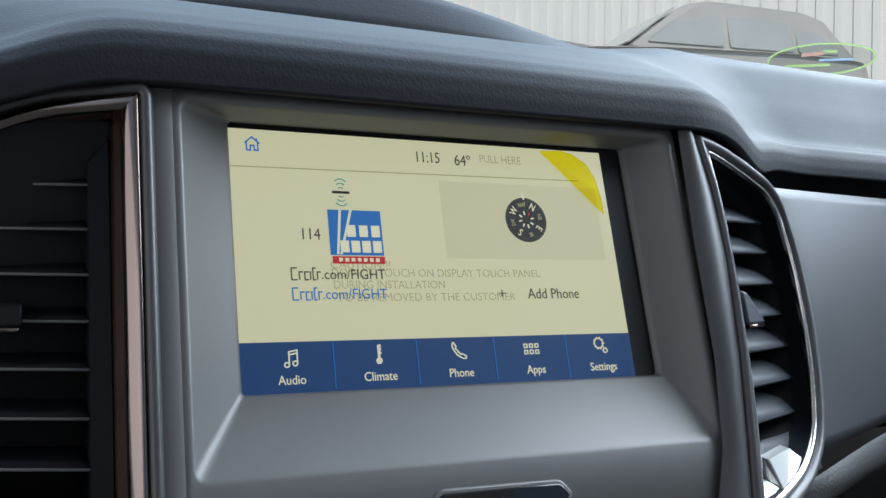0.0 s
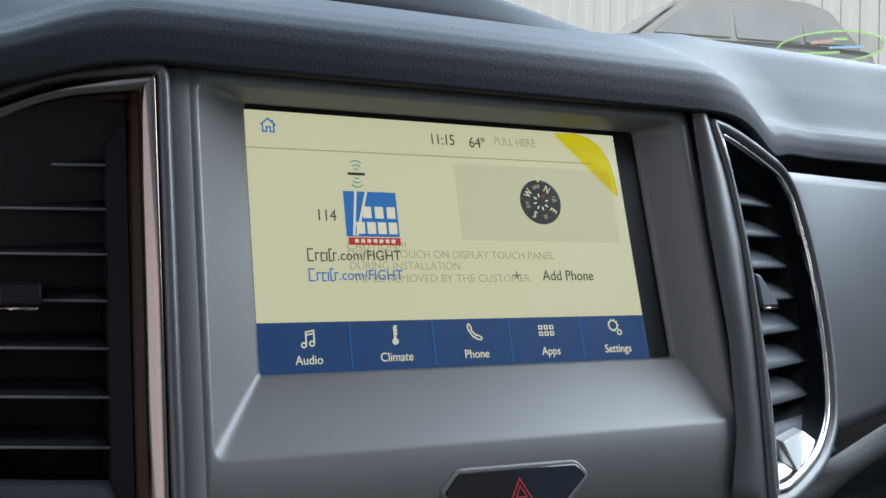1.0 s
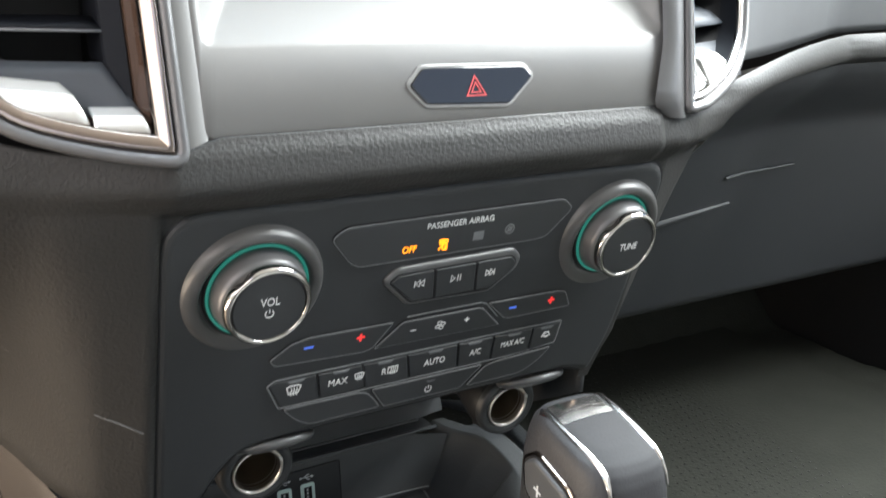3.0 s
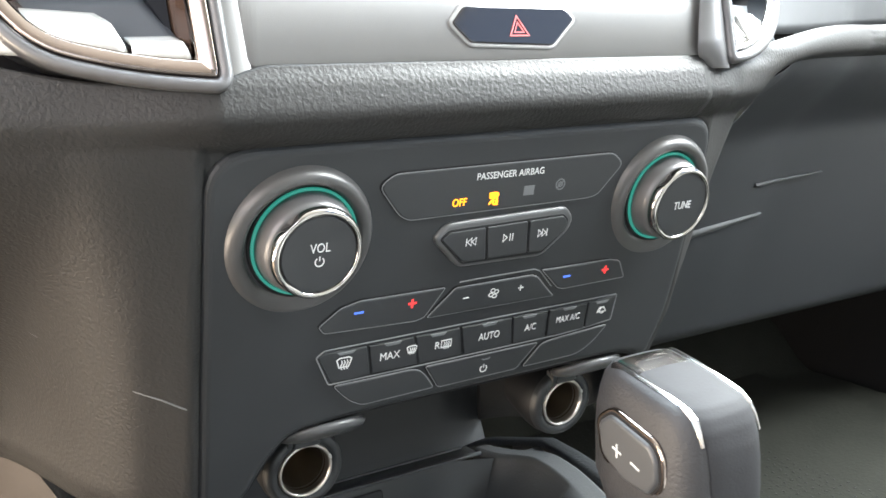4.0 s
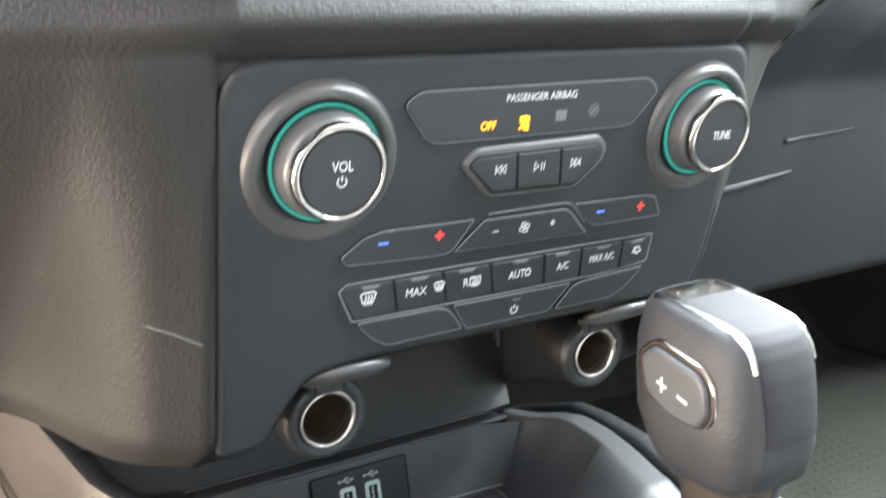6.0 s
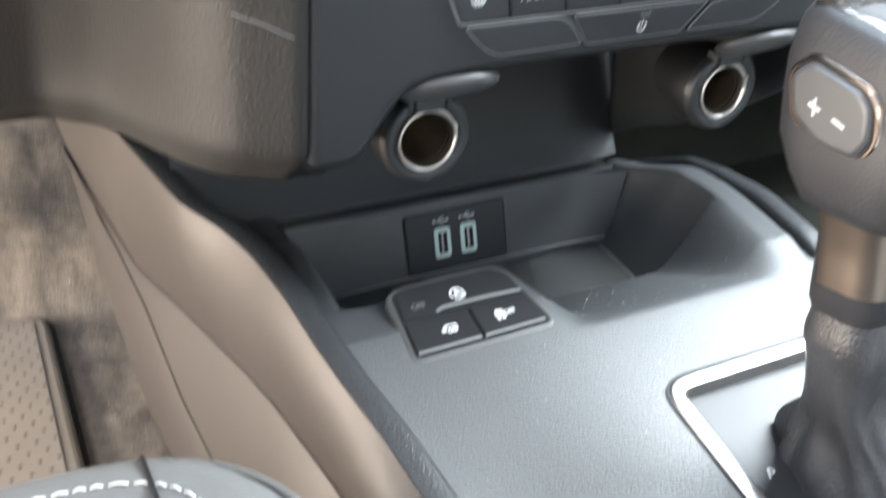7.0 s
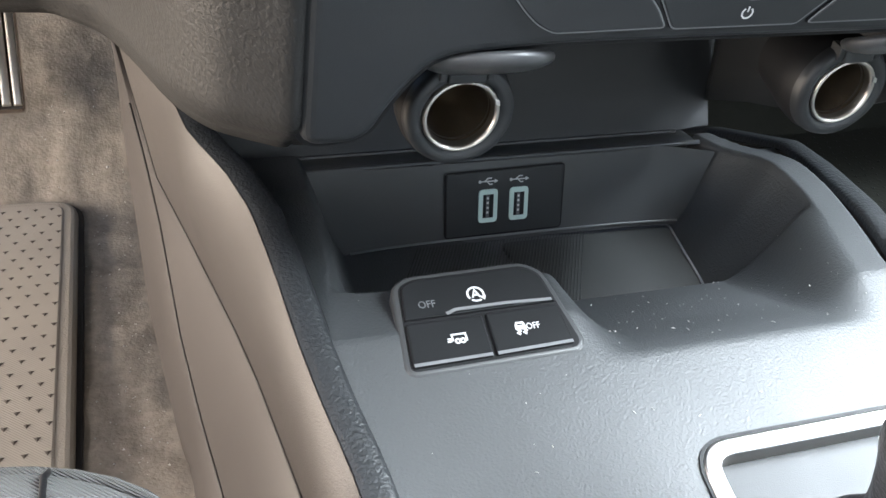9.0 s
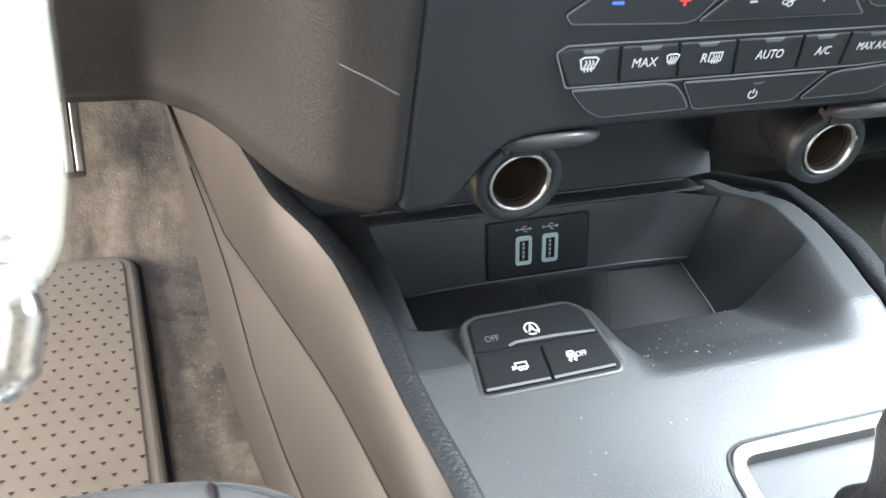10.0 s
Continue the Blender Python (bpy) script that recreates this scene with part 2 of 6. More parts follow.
def rounded(pts, r, seg=4):
    """A polygon with rounded corners; r: one radius or one for each corner."""
    out, n = [], len(pts)
    rs = r if isinstance(r, (list, tuple)) else [r] * n
    for i in range(n):
        p, a, b = Vector(pts[i]), Vector(pts[i - 1]), Vector(pts[(i + 1) % n])
        d1, d2 = (a - p), (b - p)
        k = min(rs[i], d1.length * 0.45, d2.length * 0.45)
        s, e = p + d1.normalized() * k, p + d2.normalized() * k
        for j in range(seg + 1):
            t = j / seg
            out.append(tuple((1 - t) ** 2 * s + 2 * t * (1 - t) * p + t * t * e))
    return out


def inset(pts, d):
    """The polygon moved inwards by d (counter-clockwise or not)."""
    n = len(pts)
    area = sum(pts[i][0] * pts[(i + 1) % n][1] - pts[(i + 1) % n][0] * pts[i][1] for i in range(n))
    s = 1 if area > 0 else -1
    out = []
    for i in range(n):
        p, a, b = Vector(pts[i]), Vector(pts[i - 1]), Vector(pts[(i + 1) % n])
        t1, t2 = (p - a), (b - p)
        t1 = t1.normalized() if t1.length > 1e-9 else t2.normalized()
        t2 = t2.normalized() if t2.length > 1e-9 else t1
        n1, n2 = Vector((-t1.y, t1.x)) * s, Vector((-t2.y, t2.x)) * s
        m = (n1 + n2)
        m = m.normalized() if m.length > 1e-6 else n1
        out.append(tuple(p + m * d / max(0.5, m.dot(n1))))
    return out


def plate(name, pts, m, low, high, mat, parent, label="", soft=0.0006, steps=2):
    """A plate with the outline pts on the axes m, from low to high above it, its front edge rounded."""
    loops = [[m @ Vector((x, y, low)) for x, y in pts]]
    for k in range(steps + 1):
        a = k / steps * math.pi / 2
        ring = inset(pts, soft * (1 - math.cos(a)))
        loops.append([m @ Vector((x, y, high - soft * (1 - math.sin(a)))) for x, y in ring])
    return loft(name, loops, mat, parent, label, cap_last=True, smooth=False)


def ribbons(name, strokes, width, m, height, mat, parent, label="", thick=0.00025, closed=False):
    """Flat raised strokes (lists of points) of one width."""
    bm = bmesh.new()
    for st in strokes:
        loop = closed or (len(st) > 2 and st[0] == st[-1])
        pts = [Vector(p) for p in (st[:-1] if loop and st[0] == st[-1] else st)]
        n = len(pts)
        rows = []
        for i, p in enumerate(pts):
            a = pts[i - 1] if (i or loop) else p
            b = pts[(i + 1) % n] if (i < n - 1 or loop) else p
            t1 = (p - a).normalized() if (p - a).length > 1e-9 else (b - p).normalized()
            t2 = (b - p).normalized() if (b - p).length > 1e-9 else t1
            nrm = Vector((-t1.y - t2.y, t1.x + t2.x))
            nrm = nrm.normalized() if nrm.length > 1e-9 else Vector((-t1.y, t1.x))
            off = nrm * (width / 2) / max(0.6, nrm.dot(Vector((-t1.y, t1.x))))
            rows.append([bm.verts.new(m @ Vector((q.x, q.y, h))) for q, h in ((p + off, height - thick), (p + off, height), (p - off, height), (p - off, height - thick))])
        for i in range(n if loop else n - 1):
            r, s = rows[i], rows[(i + 1) % n]
            for k in range(3):
                bm.faces.new((r[k], s[k], s[k + 1], r[k + 1]))
    return part(name, bm, mat, parent, label)


def writing(name, text, x, y, size, m, height, mat, parent, label="", align="CENTER", squeeze=1.0, thick=0.0001, slant=0.0):
    cu = bpy.data.curves.new(name, "FONT")
    cu.body, cu.size, cu.align_x, cu.align_y, cu.extrude = text, size, align, "CENTER", thick
    cu.resolution_u, cu.shear = 3, slant
    tmp = new("tmp", cu)
    dg = bpy.context.evaluated_depsgraph_get()
    me = bpy.data.meshes.new_from_object(tmp.evaluated_get(dg))
    bpy.data.objects.remove(tmp)
    bpy.data.curves.remove(cu)
    me.transform(m @ Matrix.Translation((x, y, height)) @ Matrix.Diagonal((squeeze, 1, 1, 1)))
    me.materials.clear()
    return part(name, me, mat, parent, label)


def arc(cx, cy, r, a0, a1, n=16, ry=None):
    return [(cx + r * math.cos(radians(a0 + (a1 - a0) * i / n)), cy + (ry or r) * math.sin(radians(a0 + (a1 - a0) * i / n))) for i in range(n + 1)]


def turned(name, prof, m, mat, parent, label="", n=48, cap=True):
    """A turned part: prof is (radius, height) from its foot to its top, about the Z of m."""
    loops = [[m @ Vector((r * math.cos(2 * math.pi * i / n), r * math.sin(2 * math.pi * i / n), h)) for i in range(n)] for r, h in prof]
    return loft(name, loops, mat, parent, label, cap_last=cap)


def tube(name, pts, r, mat, parent, label="", n=8, flat=1.0):
    """A round bar along pts."""
    pts = [Vector(p) for p in pts]
    loops = []
    side = None
    for i, p in enumerate(pts):
        t = (pts[min(i + 1, len(pts) - 1)] - pts[max(i - 1, 0)]).normalized()
        ref = Vector((0, 0, 1)) if abs(t.z) < 0.9 else Vector((0, 1, 0))
        u = t.cross(ref).normalized() if side is None else (side - t * side.dot(t)).normalized()
        side = u
        v = t.cross(u)
        loops.append([p + u * r * math.cos(2 * math.pi * k / n) + v * r * flat * math.sin(2 * math.pi * k / n) for k in range(n)])
    return loft(name, loops, mat, parent, label, cap_first=True, cap_last=True)


def lerp(x, xs, ys):
    return float(np.interp(x, xs, ys))


def eased(y, ys, xs, step=0.003):
    """lerp with its corners rounded off."""
    return sum(lerp(y + step * k, ys, xs) for k in range(-4, 5)) / 9


def sm(x, a, b):
    t = min(1, max(0, (x - a) / (b - a)))
    return t * t * (3 - 2 * t)


def stack_y(x, z):
    """Depth of the centre stack's front; its wings turn away."""
    return -0.024 + 0.30 * (z - 1.105) + 0.40 * max(0.0, abs(x) - 0.125)


def panel_y(z):
    return -0.014 - 0.27 * (z - 1.021)


# ---- the setting: ground, building, cabin shell, floor ----
ground = surface("ground", lambda u, v: (-60 + 120 * u, -60 + 120 * v, 0.2 + max(0, (-60 + 120 * v) - 2.0) * 0.335), 3, 61, PALEGROUND, None)
tagged(ground, "unseen pale yard sloping up outside, bouncing sunlight", "ground", kind="structure")

# siding of the building across the yard, ribs as pieces
bx, by, bang = 20.0, 21.0, radians(-42)
bdir, bnor = Vector((math.cos(bang), math.sin(bang), 0)), Vector((math.sin(bang), -math.cos(bang), 0))
building = thing("building", (bx, by, 1.4), "white corrugated metal building across the yard", "building", "structure")


def slab(name, a, b, z0, z1, thick, mat, parent, nor, label=""):
    a, b = Vector(a), Vector(b)
    o = nor * thick
    loops = [[Vector((p.x, p.y, z)) for p in (a, b, b + o, a + o)] for z in (z0, z1)]
    return loft(name, loops, mat, parent, label, cap_first=True, cap_last=True, smooth=False)


c0 = Vector((bx, by, 0))
slab("wall", c0 - bdir * 12, c0 + bdir * 12, 0.5, 20.0, -0.3, SIDING, building, bnor)
for i in range(46):
    p = c0 + bdir * (-10.0 + i * 0.5)
    slab("rib", p, p + bdir * 0.20, 1.0, 19.9, 0.08, SIDING, building, bnor)

shell = thing("cabin_shell", (0, -0.6, 1.0), "pale lining of the pickup cabin around the seats", "car interior", "structure")


def box(name, x0, x1, y0, y1, z0, z1, mat, parent, label="", r=0.01):
    bm = bmesh.new()
    bmesh.ops.create_cube(bm, size=1, matrix=Matrix.Translation(((x0 + x1) / 2, (y0 + y1) / 2, (z0 + z1) / 2)) @ Matrix.Diagonal((x1 - x0, y1 - y0, z1 - z0, 1)))
    if r:
        bmesh.ops.bevel(bm, geom=list(bm.edges), offset=r, segments=3, affect="EDGES", profile=0.5)
    for f in bm.faces:
        f.smooth = True
    return part(name, bm, mat, parent, label)


box("roof", -0.80, 0.80, -1.4, 0.02, 1.86, 1.92, HEADLINER, shell, "pale headliner")
box("rear_wall", -0.80, 0.80, -1.46, -1.40, 0.70, 1.90, SHELL, shell)
box("passenger_door", 0.78, 0.84, -1.4, 0.7, 0.70, 1.28, SHELL, shell)
box("sill", -0.84, -0.78, -1.4, 0.7, 0.60, 0.76, SHELL, shell)
for sx in (-1, 1):
    tube("pillar", [(sx * 0.76, -0.12, 1.88), (sx * 0.79, 0.14, 1.62), (sx * 0.82, 0.40, 1.34)], 0.035, SHELL, shell)
    tube("rear_pillar", [(sx * 0.80, -0.55, 0.75), (sx * 0.80, -0.52, 1.88)], 0.05, SHELL, shell)

windscreen = part("windscreen", mesh_of("windscreen", *sheet(lambda u, v: (-0.76 + 1.52 * u, 0.02 + 0.68 * v - 0.24 * (2 * u - 1) ** 2 * (0.3 + 0.7 * v), 1.86 - 0.54 * v), 17, 5)), GLASS, None)
windscreen.visible_shadow = False
tagged(windscreen, "clear sloping windscreen of the pickup", "windscreen", kind="structure")

# carpet: flat under the driver's feet, rising to the firewall
random.seed(3)


def carpet_z(x, y):
    rise = max(0.0, y - 0.37)
    z = 0.717 + 0.75 * rise * sm(rise, -0.02, 0.06)
    return z + 0.0035 * noise.noise(Vector((x * 40, y * 40, 1))) + 0.0016 * noise.noise(Vector((x * 160, y * 160, 5)))


carpet = surface("carpet", lambda u, v: (-0.75 + 0.62 * u, -0.5 + 1.25 * v, carpet_z(-0.75 + 0.62 * u, -0.5 + 1.25 * v)), 160, 300, CARPET, None)
tagged(carpet, "worn grey-brown carpet of the driver footwell", "carpet", kind="structure")
carpet2 = surface("passenger_carpet", lambda u, v: (0.13 + 0.65 * u, -0.5 + 1.2 * v, carpet_z(u * 0.6, -0.5 + 1.2 * v)), 60, 100, MATSHADE, None)
tagged(carpet2, "carpet of the passenger footwell with shade in its colour", "carpet", kind="structure")
box("cabin_floor", -0.8, 0.8, -1.4, 0.9, 0.60, 0.69, SHELL, shell, r=0)
box("kick_panel", 0.74, 0.78, 0.10, 0.72, 0.70, 1.2, BLACK, shell)
box("firewall", -0.8, 0.8, 0.72, 0.78, 0.6, 1.30, BLACK, shell, r=0)

# ---- dashboard ----
dash = thing("dashboard", (0, 0.1, 1.1), "dark grained vinyl dashboard with a curved hood", "dashboard")

HOOD_P = [(0.016, 1.2565), (0.0165, 1.262), (0.018, 1.268), (0.0215, 1.2735), (0.028, 1.2785), (0.040, 1.2845), (0.060, 1.292), (0.085, 1.3005), (0.115, 1.309), (0.15, 1.317), (0.20, 1.323), (0.28, 1.324), (0.42, 1.312), (0.62, 1.285)]


def hood(u, v):
    x = -0.70 + 1.45 * u
    k = v * (len(HOOD_P) - 1)
    i = min(int(k), len(HOOD_P) - 2)
    f = k - i
    y = HOOD_P[i][0] * (1 - f) + HOOD_P[i + 1][0] * f
    z = HOOD_P[i][1] * (1 - f) + HOOD_P[i + 1][1] * f
    a = abs(x)
    front = 1 - sm(y, 0.02, 0.25)
    back = (0.030 * sm(a, 0.150, 0.30) if x < 0 else 0.075 * sm(a, 0.115, 0.275)) + 0.03 * sm(a, 0.235, 0.6)
    lift = 0.015 * sm(x, 0.10, 0.24) * sm(y, 0.05, 0.13)
    drop = 0.006 * math.exp(-((a - 0.18) / 0.03) ** 2)
    flat = -0.013 * sm(a, 0.125, 0.20) * math.exp(-((y - 0.030) / 0.022) ** 2)
    return (x, y + back * front, z - drop * front + flat + lift)


surface("hood", hood, 241, 66, HOOD, dash, thick=0.006)
# raised lid on the dash top
def top_lid(u, v):
    x = -0.22 + 0.44 * u
    y = 0.150 + 0.22 * v
    h = 0.026 * (1 - sm(abs(x), 0.02, 0.215)) * sm(v, -0.01, 0.10) * (1 - sm(v, 0.85, 1.0))
    return (x, y, 1.3145 + 0.012 * sm(y, 0.14, 0.20) + h)


surface("top_tray_lid", top_lid, 60, 30, HOOD, dash, "dark raised lid on the dash top", thick=0.004)

# grained skin round the control panel: a padded roll under the screen that runs down into the knee panel
KX = [0.1290, 0.1300, 0.1366, 0.1505, 0.160, 0.170, 0.179, 0.199, 0.26, 0.62]
KB = [0.0, 0.0010, 0.0065, 0.0190, 0.042, 0.086, 0.116, 0.146, 0.152, 0.15]
KT = [0.0010, 0.0014, 0.0030, 0.0080, 0.012, 0.018, 0.022, 0.031, 0.052, 0.065]
ROLL_TOP, ROLL_FOOT = 1.0922, 1.0685


def centre_y(z):
    """Depth of the skin on the car's centre line: the roll's root, then tucked in behind the faceplate."""
    if z >= ROLL_FOOT:
        return -0.0265
    return panel_y(z) + 0.0003 + 0.0032 * sm(ROLL_FOOT - z, 0.0, 0.0035)


def roll(z):
    v = (ROLL_TOP - z) / (ROLL_TOP - ROLL_FOOT)
    return 0.0074 * (0.35 * sm(v, -0.05, 0.30) + 0.65 * sm(v, -0.05, 0.85)) * (1 - sm(v, 0.66, 1.12))


def knee_y(x, z):
    a = -x
    s = sm(z, 0.925, 1.075)
    low = eased(a, KX, KB, 0.001) * (1 - s) + eased(a, KX, KT, 0.001) * s
    wing = min(0.12, 0.40 * max(0.0, a - 0.125))
    k = sm(z, 1.052, 1.084)
    foot = 0.016 * (1 - sm(z, 0.9150, 0.934)) ** 2
    proud = -0.0037 * sm(ROLL_FOOT - z, 0.0, 0.0035) * sm(a, 0.1284, 0.1312)
    return centre_y(z) + proud + low * (1 - k) + wing * k - roll(z) * (1 - 0.45 * sm(a, 0.125, 0.17)) + foot


def skin_point(x, v):
    top = ROLL_TOP - 0.0045 * sm(-x, 0.105, 0.125) + 0.020 * sm(-x, 0.15, 0.24)
    z = top + (0.9150 - top) * (0.55 * v + 0.45 * v ** 1.8)
    return (x, knee_y(x, z), z)


SKIN_X = [0.100 - 0.2165 * k / 69 for k in range(70)] + [-0.1165 - 0.5035 * (0.30 * k / 109 + 0.70 * (k / 109) ** 2.2) for k in range(1, 110)]
skin_v = [skin_point(x, j / 90) for x in SKIN_X for j in range(91)]
skin_f = [(i * 91 + j, i * 91 + 91 + j, i * 91 + 92 + j, i * 91 + j + 1) for i in range(len(SKIN_X) - 1) for j in range(90 if i >= 69 else 40)]
skin_bm = bmesh.new()
bv = [skin_bm.verts.new(q) for q in skin_v]
for q in skin_f:
    skin_bm.faces.new([bv[i] for i in q]).smooth = True
bmesh.ops.delete(skin_bm, geom=[q for q in skin_bm.verts if not q.link_faces], context="VERTS")
knee = part("knee_panel", skin_bm, PAD, dash, "grained vinyl roll under the screen running into the knee panel")
knee_mod = knee.modifiers.new("thickness", "SOLIDIFY")
knee_mod.thickness, knee_mod.offset = 0.003, 0
# its edge beside the passenger footwell flares up into the wing under the vent
FLARE_O = [(0.105, 0.940), (0.1105, 0.960), (0.122, 0.982), (0.1337, 1.0004), (0.1436, 1.022), (0.1562, 1.0414), (0.171, 1.0600), (0.190, 1.0785), (0.225, 1.0880), (0.31, 1.0900), (0.45, 1.0910), (0.73, 1.092)]
FLARE_I = [(0.098, 0.940), (0.098, 0.960), (0.098, 0.982), (0.098, 1.0004), (0.098, 1.022), (0.098, 1.045), (0.098, 1.068), (0.100, 1.0915), (0.168, 1.0985), (0.27, 1.1085), (0.40, 1.112), (0.73, 1.116)]


def wing_y(x):
    return min(0.095, 0.40 * max(0.0, x - 0.125))


def smooth_row(pts, k):
    """A point on a smooth curve through pts."""
    i = min(int(k), len(pts) - 2)
    f = k - i
    a, b, c, d = (Vector(pts[max(0, min(len(pts) - 1, i + j))]) for j in (-1, 0, 1, 2))
    return 0.5 * (2 * b + (c - a) * f + (2 * a - 5 * b + 4 * c - d) * f * f + (3 * b - a - 3 * c + d) * f ** 3)


def flare(u, v):
    k = u * (len(FLARE_O) - 1)
    o, i = smooth_row(FLARE_O, k), smooth_row(FLARE_I, k)
    w = min(1.0, v / 0.86)
    q = i.lerp(o, w)
    low = 0.55 * max(0.0, q.x - 0.114)
    high = wing_y(q.x)
    g = sm(q.y, 1.062, 1.090)
    side = sm(q.x, 0.13, 0.20)
    bulge = roll(q.y) * (1 - side) + 0.0062 * math.sin(math.pi * w) ** 0.8 * side
    y = centre_y(q.y) + low * (1 - g) + high * g - bulge + 0.007 * max(0.0, (w - 0.72) / 0.28) ** 2 * sm(k, 1.0, 3.0)
    if v > 0.86:
        y += 0.05 * (v - 0.86) / 0.14
    return (q.x, y, q.y - (0.004 * (v - 0.86) / 0.14 if v > 0.86 else 0.0))


surface("stack_flank", flare, 130, 36, PAD, dash, "grained flank flaring into the wing under the vent")
# underside of the knee panel
surface("knee_underside", lambda u, v: (-(0.1252 + 0.495 * u ** 1.6), knee_y(-(0.1252 + 0.495 * u ** 1.6), 0.9150) + 0.002 + 0.25 * v, 0.9152 + 0.02 * v), 50, 6, BLACK, dash)


def knee_point(a, z, out=0.0005):
    return (-a, knee_y(-a, z) - 0.0015 - out, z)


tube("trim_seam", [knee_point(a, z) for a, z in ((0.1296, 0.9682), (0.1345, 0.9700), (0.1415, 0.9738), (0.149, 0.9770), (0.1555, 0.9805), (0.163, 0.9850), (0.170, 0.990), (0.178, 0.996))], 0.0004, GREY, dash, n=6)

# passenger side: satin strip, recess and glovebox
def strip(u, v):
    x = 0.189 + 0.55 * u
    z = 1.236 - (1.236 - 1.104 - 0.009 * sm(x, 0.2, 0.45)) * v
    lean = 0.30 - 0.17 * sm(x, 0.20, 0.40)
    return (x, -0.024 + lean * (z - 1.105) + wing_y(x) + 0.013 - 0.007 * math.sin(math.pi * v) * sm(x, 0.19, 0.25), z)


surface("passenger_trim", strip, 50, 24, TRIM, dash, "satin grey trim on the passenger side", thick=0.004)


surface("recess", lambda u, v: (0.172 + 0.58 * u, 0.105 + 0.05 * sm(u, 0.05, 0.3) + 0.03 * u, 1.150 + 0.125 * v), 24, 6, HOOD, dash, "dark recess under the hood")
surface("vent_backing", lambda u, v: (-0.116 - 0.50 * u, stack_y(0.116 + 0.18 * u, 1.16) + 0.034, 1.060 + 0.200 * v), 12, 6, BLACK, dash)
glovebox = thing("glovebox", (0.45, 0.17, 0.95), "dark closed glovebox below the passenger dash", "glovebox")


def glove(u, v):
    x = 0.150 + 0.63 * u
    top = lerp(x, [0.15, 0.171, 0.190, 0.225, 0.73], [1.052, 1.063, 1.081, 1.090, 1.094])
    z = top + (0.868 - top) * v
    y0 = -0.0265 + max(wing_y(x), 0.030)
    return (x, y0 + 0.004 + (0.185 - y0) * (0.30 * sm(v, 0.0, 0.25) + 0.70 * v) + 0.020 * max(0.0, (v - 0.94) / 0.06) ** 2, z)


surface("door", glove, 50, 50, GLOVE, glovebox, "dark moulded door below the wing")
surface("underside", lambda u, v: (0.150 + 0.63 * u, 0.207 + 0.30 * v, 0.869 + 0.02 * v), 8, 6, BLACK, glovebox)


def on_glove(x, z):
    u = (x - 0.150) / 0.63
    top = glove(u, 0.0)[2]
    return Vector(glove(u, (z - top) / (0.868 - top))) + Vector((0, -0.0006, 0))


def edge_line(xa, za, xb, zb, w):
    f = lambda u, v: on_glove(xa + (xb - xa) * u, za + (zb - za) * u + w * (v - 0.5) * (1 - 0.6 * u)) + Vector((0, -0.0022 * math.sin(math.pi * v), 0))
    surface("edge_line", f, 12, 5, TRIM, glovebox, "paler moulded edge line")


edge_line(0.3350, 1.0000, 0.4150, 1.0040, 0.0035)
edge_line(0.2620, 0.9690, 0.3560, 0.9760, 0.0075)

# ---- screen unit ----
unit = thing("infotainment_unit", (0, 0.0, 1.17), "satin silver screen surround with a lit touchscreen", "infotainment screen")
SA = math.degrees(math.atan(0.303))
SM = frame_at(-0.00445, 0.010 + 0.303 * (1.14645 - 1.161), 1.14645, SA)
SW, SH = 0.1699, 0.1034


def ring_rect(x0, x1, z0, z1, r, depth):
    pts = rounded([(x0, z0), (x1, z0), (x1, z1), (x0, z1)], r, 5)
    return [Vector((x, stack_y(0, z) + depth, z)) for x, z in pts]


loft("surround", [
    ring_rect(-0.1135, 0.1115, 1.0915, 1.2575, 0.004, 0.020),
    ring_rect(-0.1135, 0.1115, 1.0915, 1.2575, 0.004, 0.0015),
    ring_rect(-0.1127, 0.1107, 1.0925, 1.2567, 0.004, 0.0),
    ring_rect(-0.1100, 0.1072, 1.1220, 1.2540, 0.005, 0.0),
    ring_rect(-0.1092, 0.1062, 1.1236, 1.2527, 0.005, 0.0006),
    ring_rect(-0.1080, 0.1050, 1.1252, 1.2515, 0.005, 0.0026),
    ring_rect(-0.0908, 0.0935, 1.1466, 1.2482, 0.002, 0.0140),
    ring_rect(-0.0896, 0.0915, 1.1472, 1.2476, 0.002, 0.0152),
    ring_rect(-0.0896, 0.0915, 1.1472, 1.2476, 0.002, 0.0240)], SATIN, unit, smooth=True)

display = plate("display", rounded([(-0.0900, -0.003), (0.0985, -0.003), (0.0985, SH + 0.005), (-0.0900, SH + 0.005)], 0.002), SM, -0.010, 0.0, BLACK, unit, "black glass of the touchscreen")


def D(x, z):
    """Place on the lit picture: across and up."""
    return ((x + 0.0935) / 0.1613 * SW - SW / 2, (z - 1.149) / 0.094 * SH)


def rect(x0, z0, x1, z1):
    a, b = D(x0, z0), D(x1, z1)
    return [(a[0], a[1]), (b[0], a[1]), (b[0], b[1]), (a[0], b[1])]


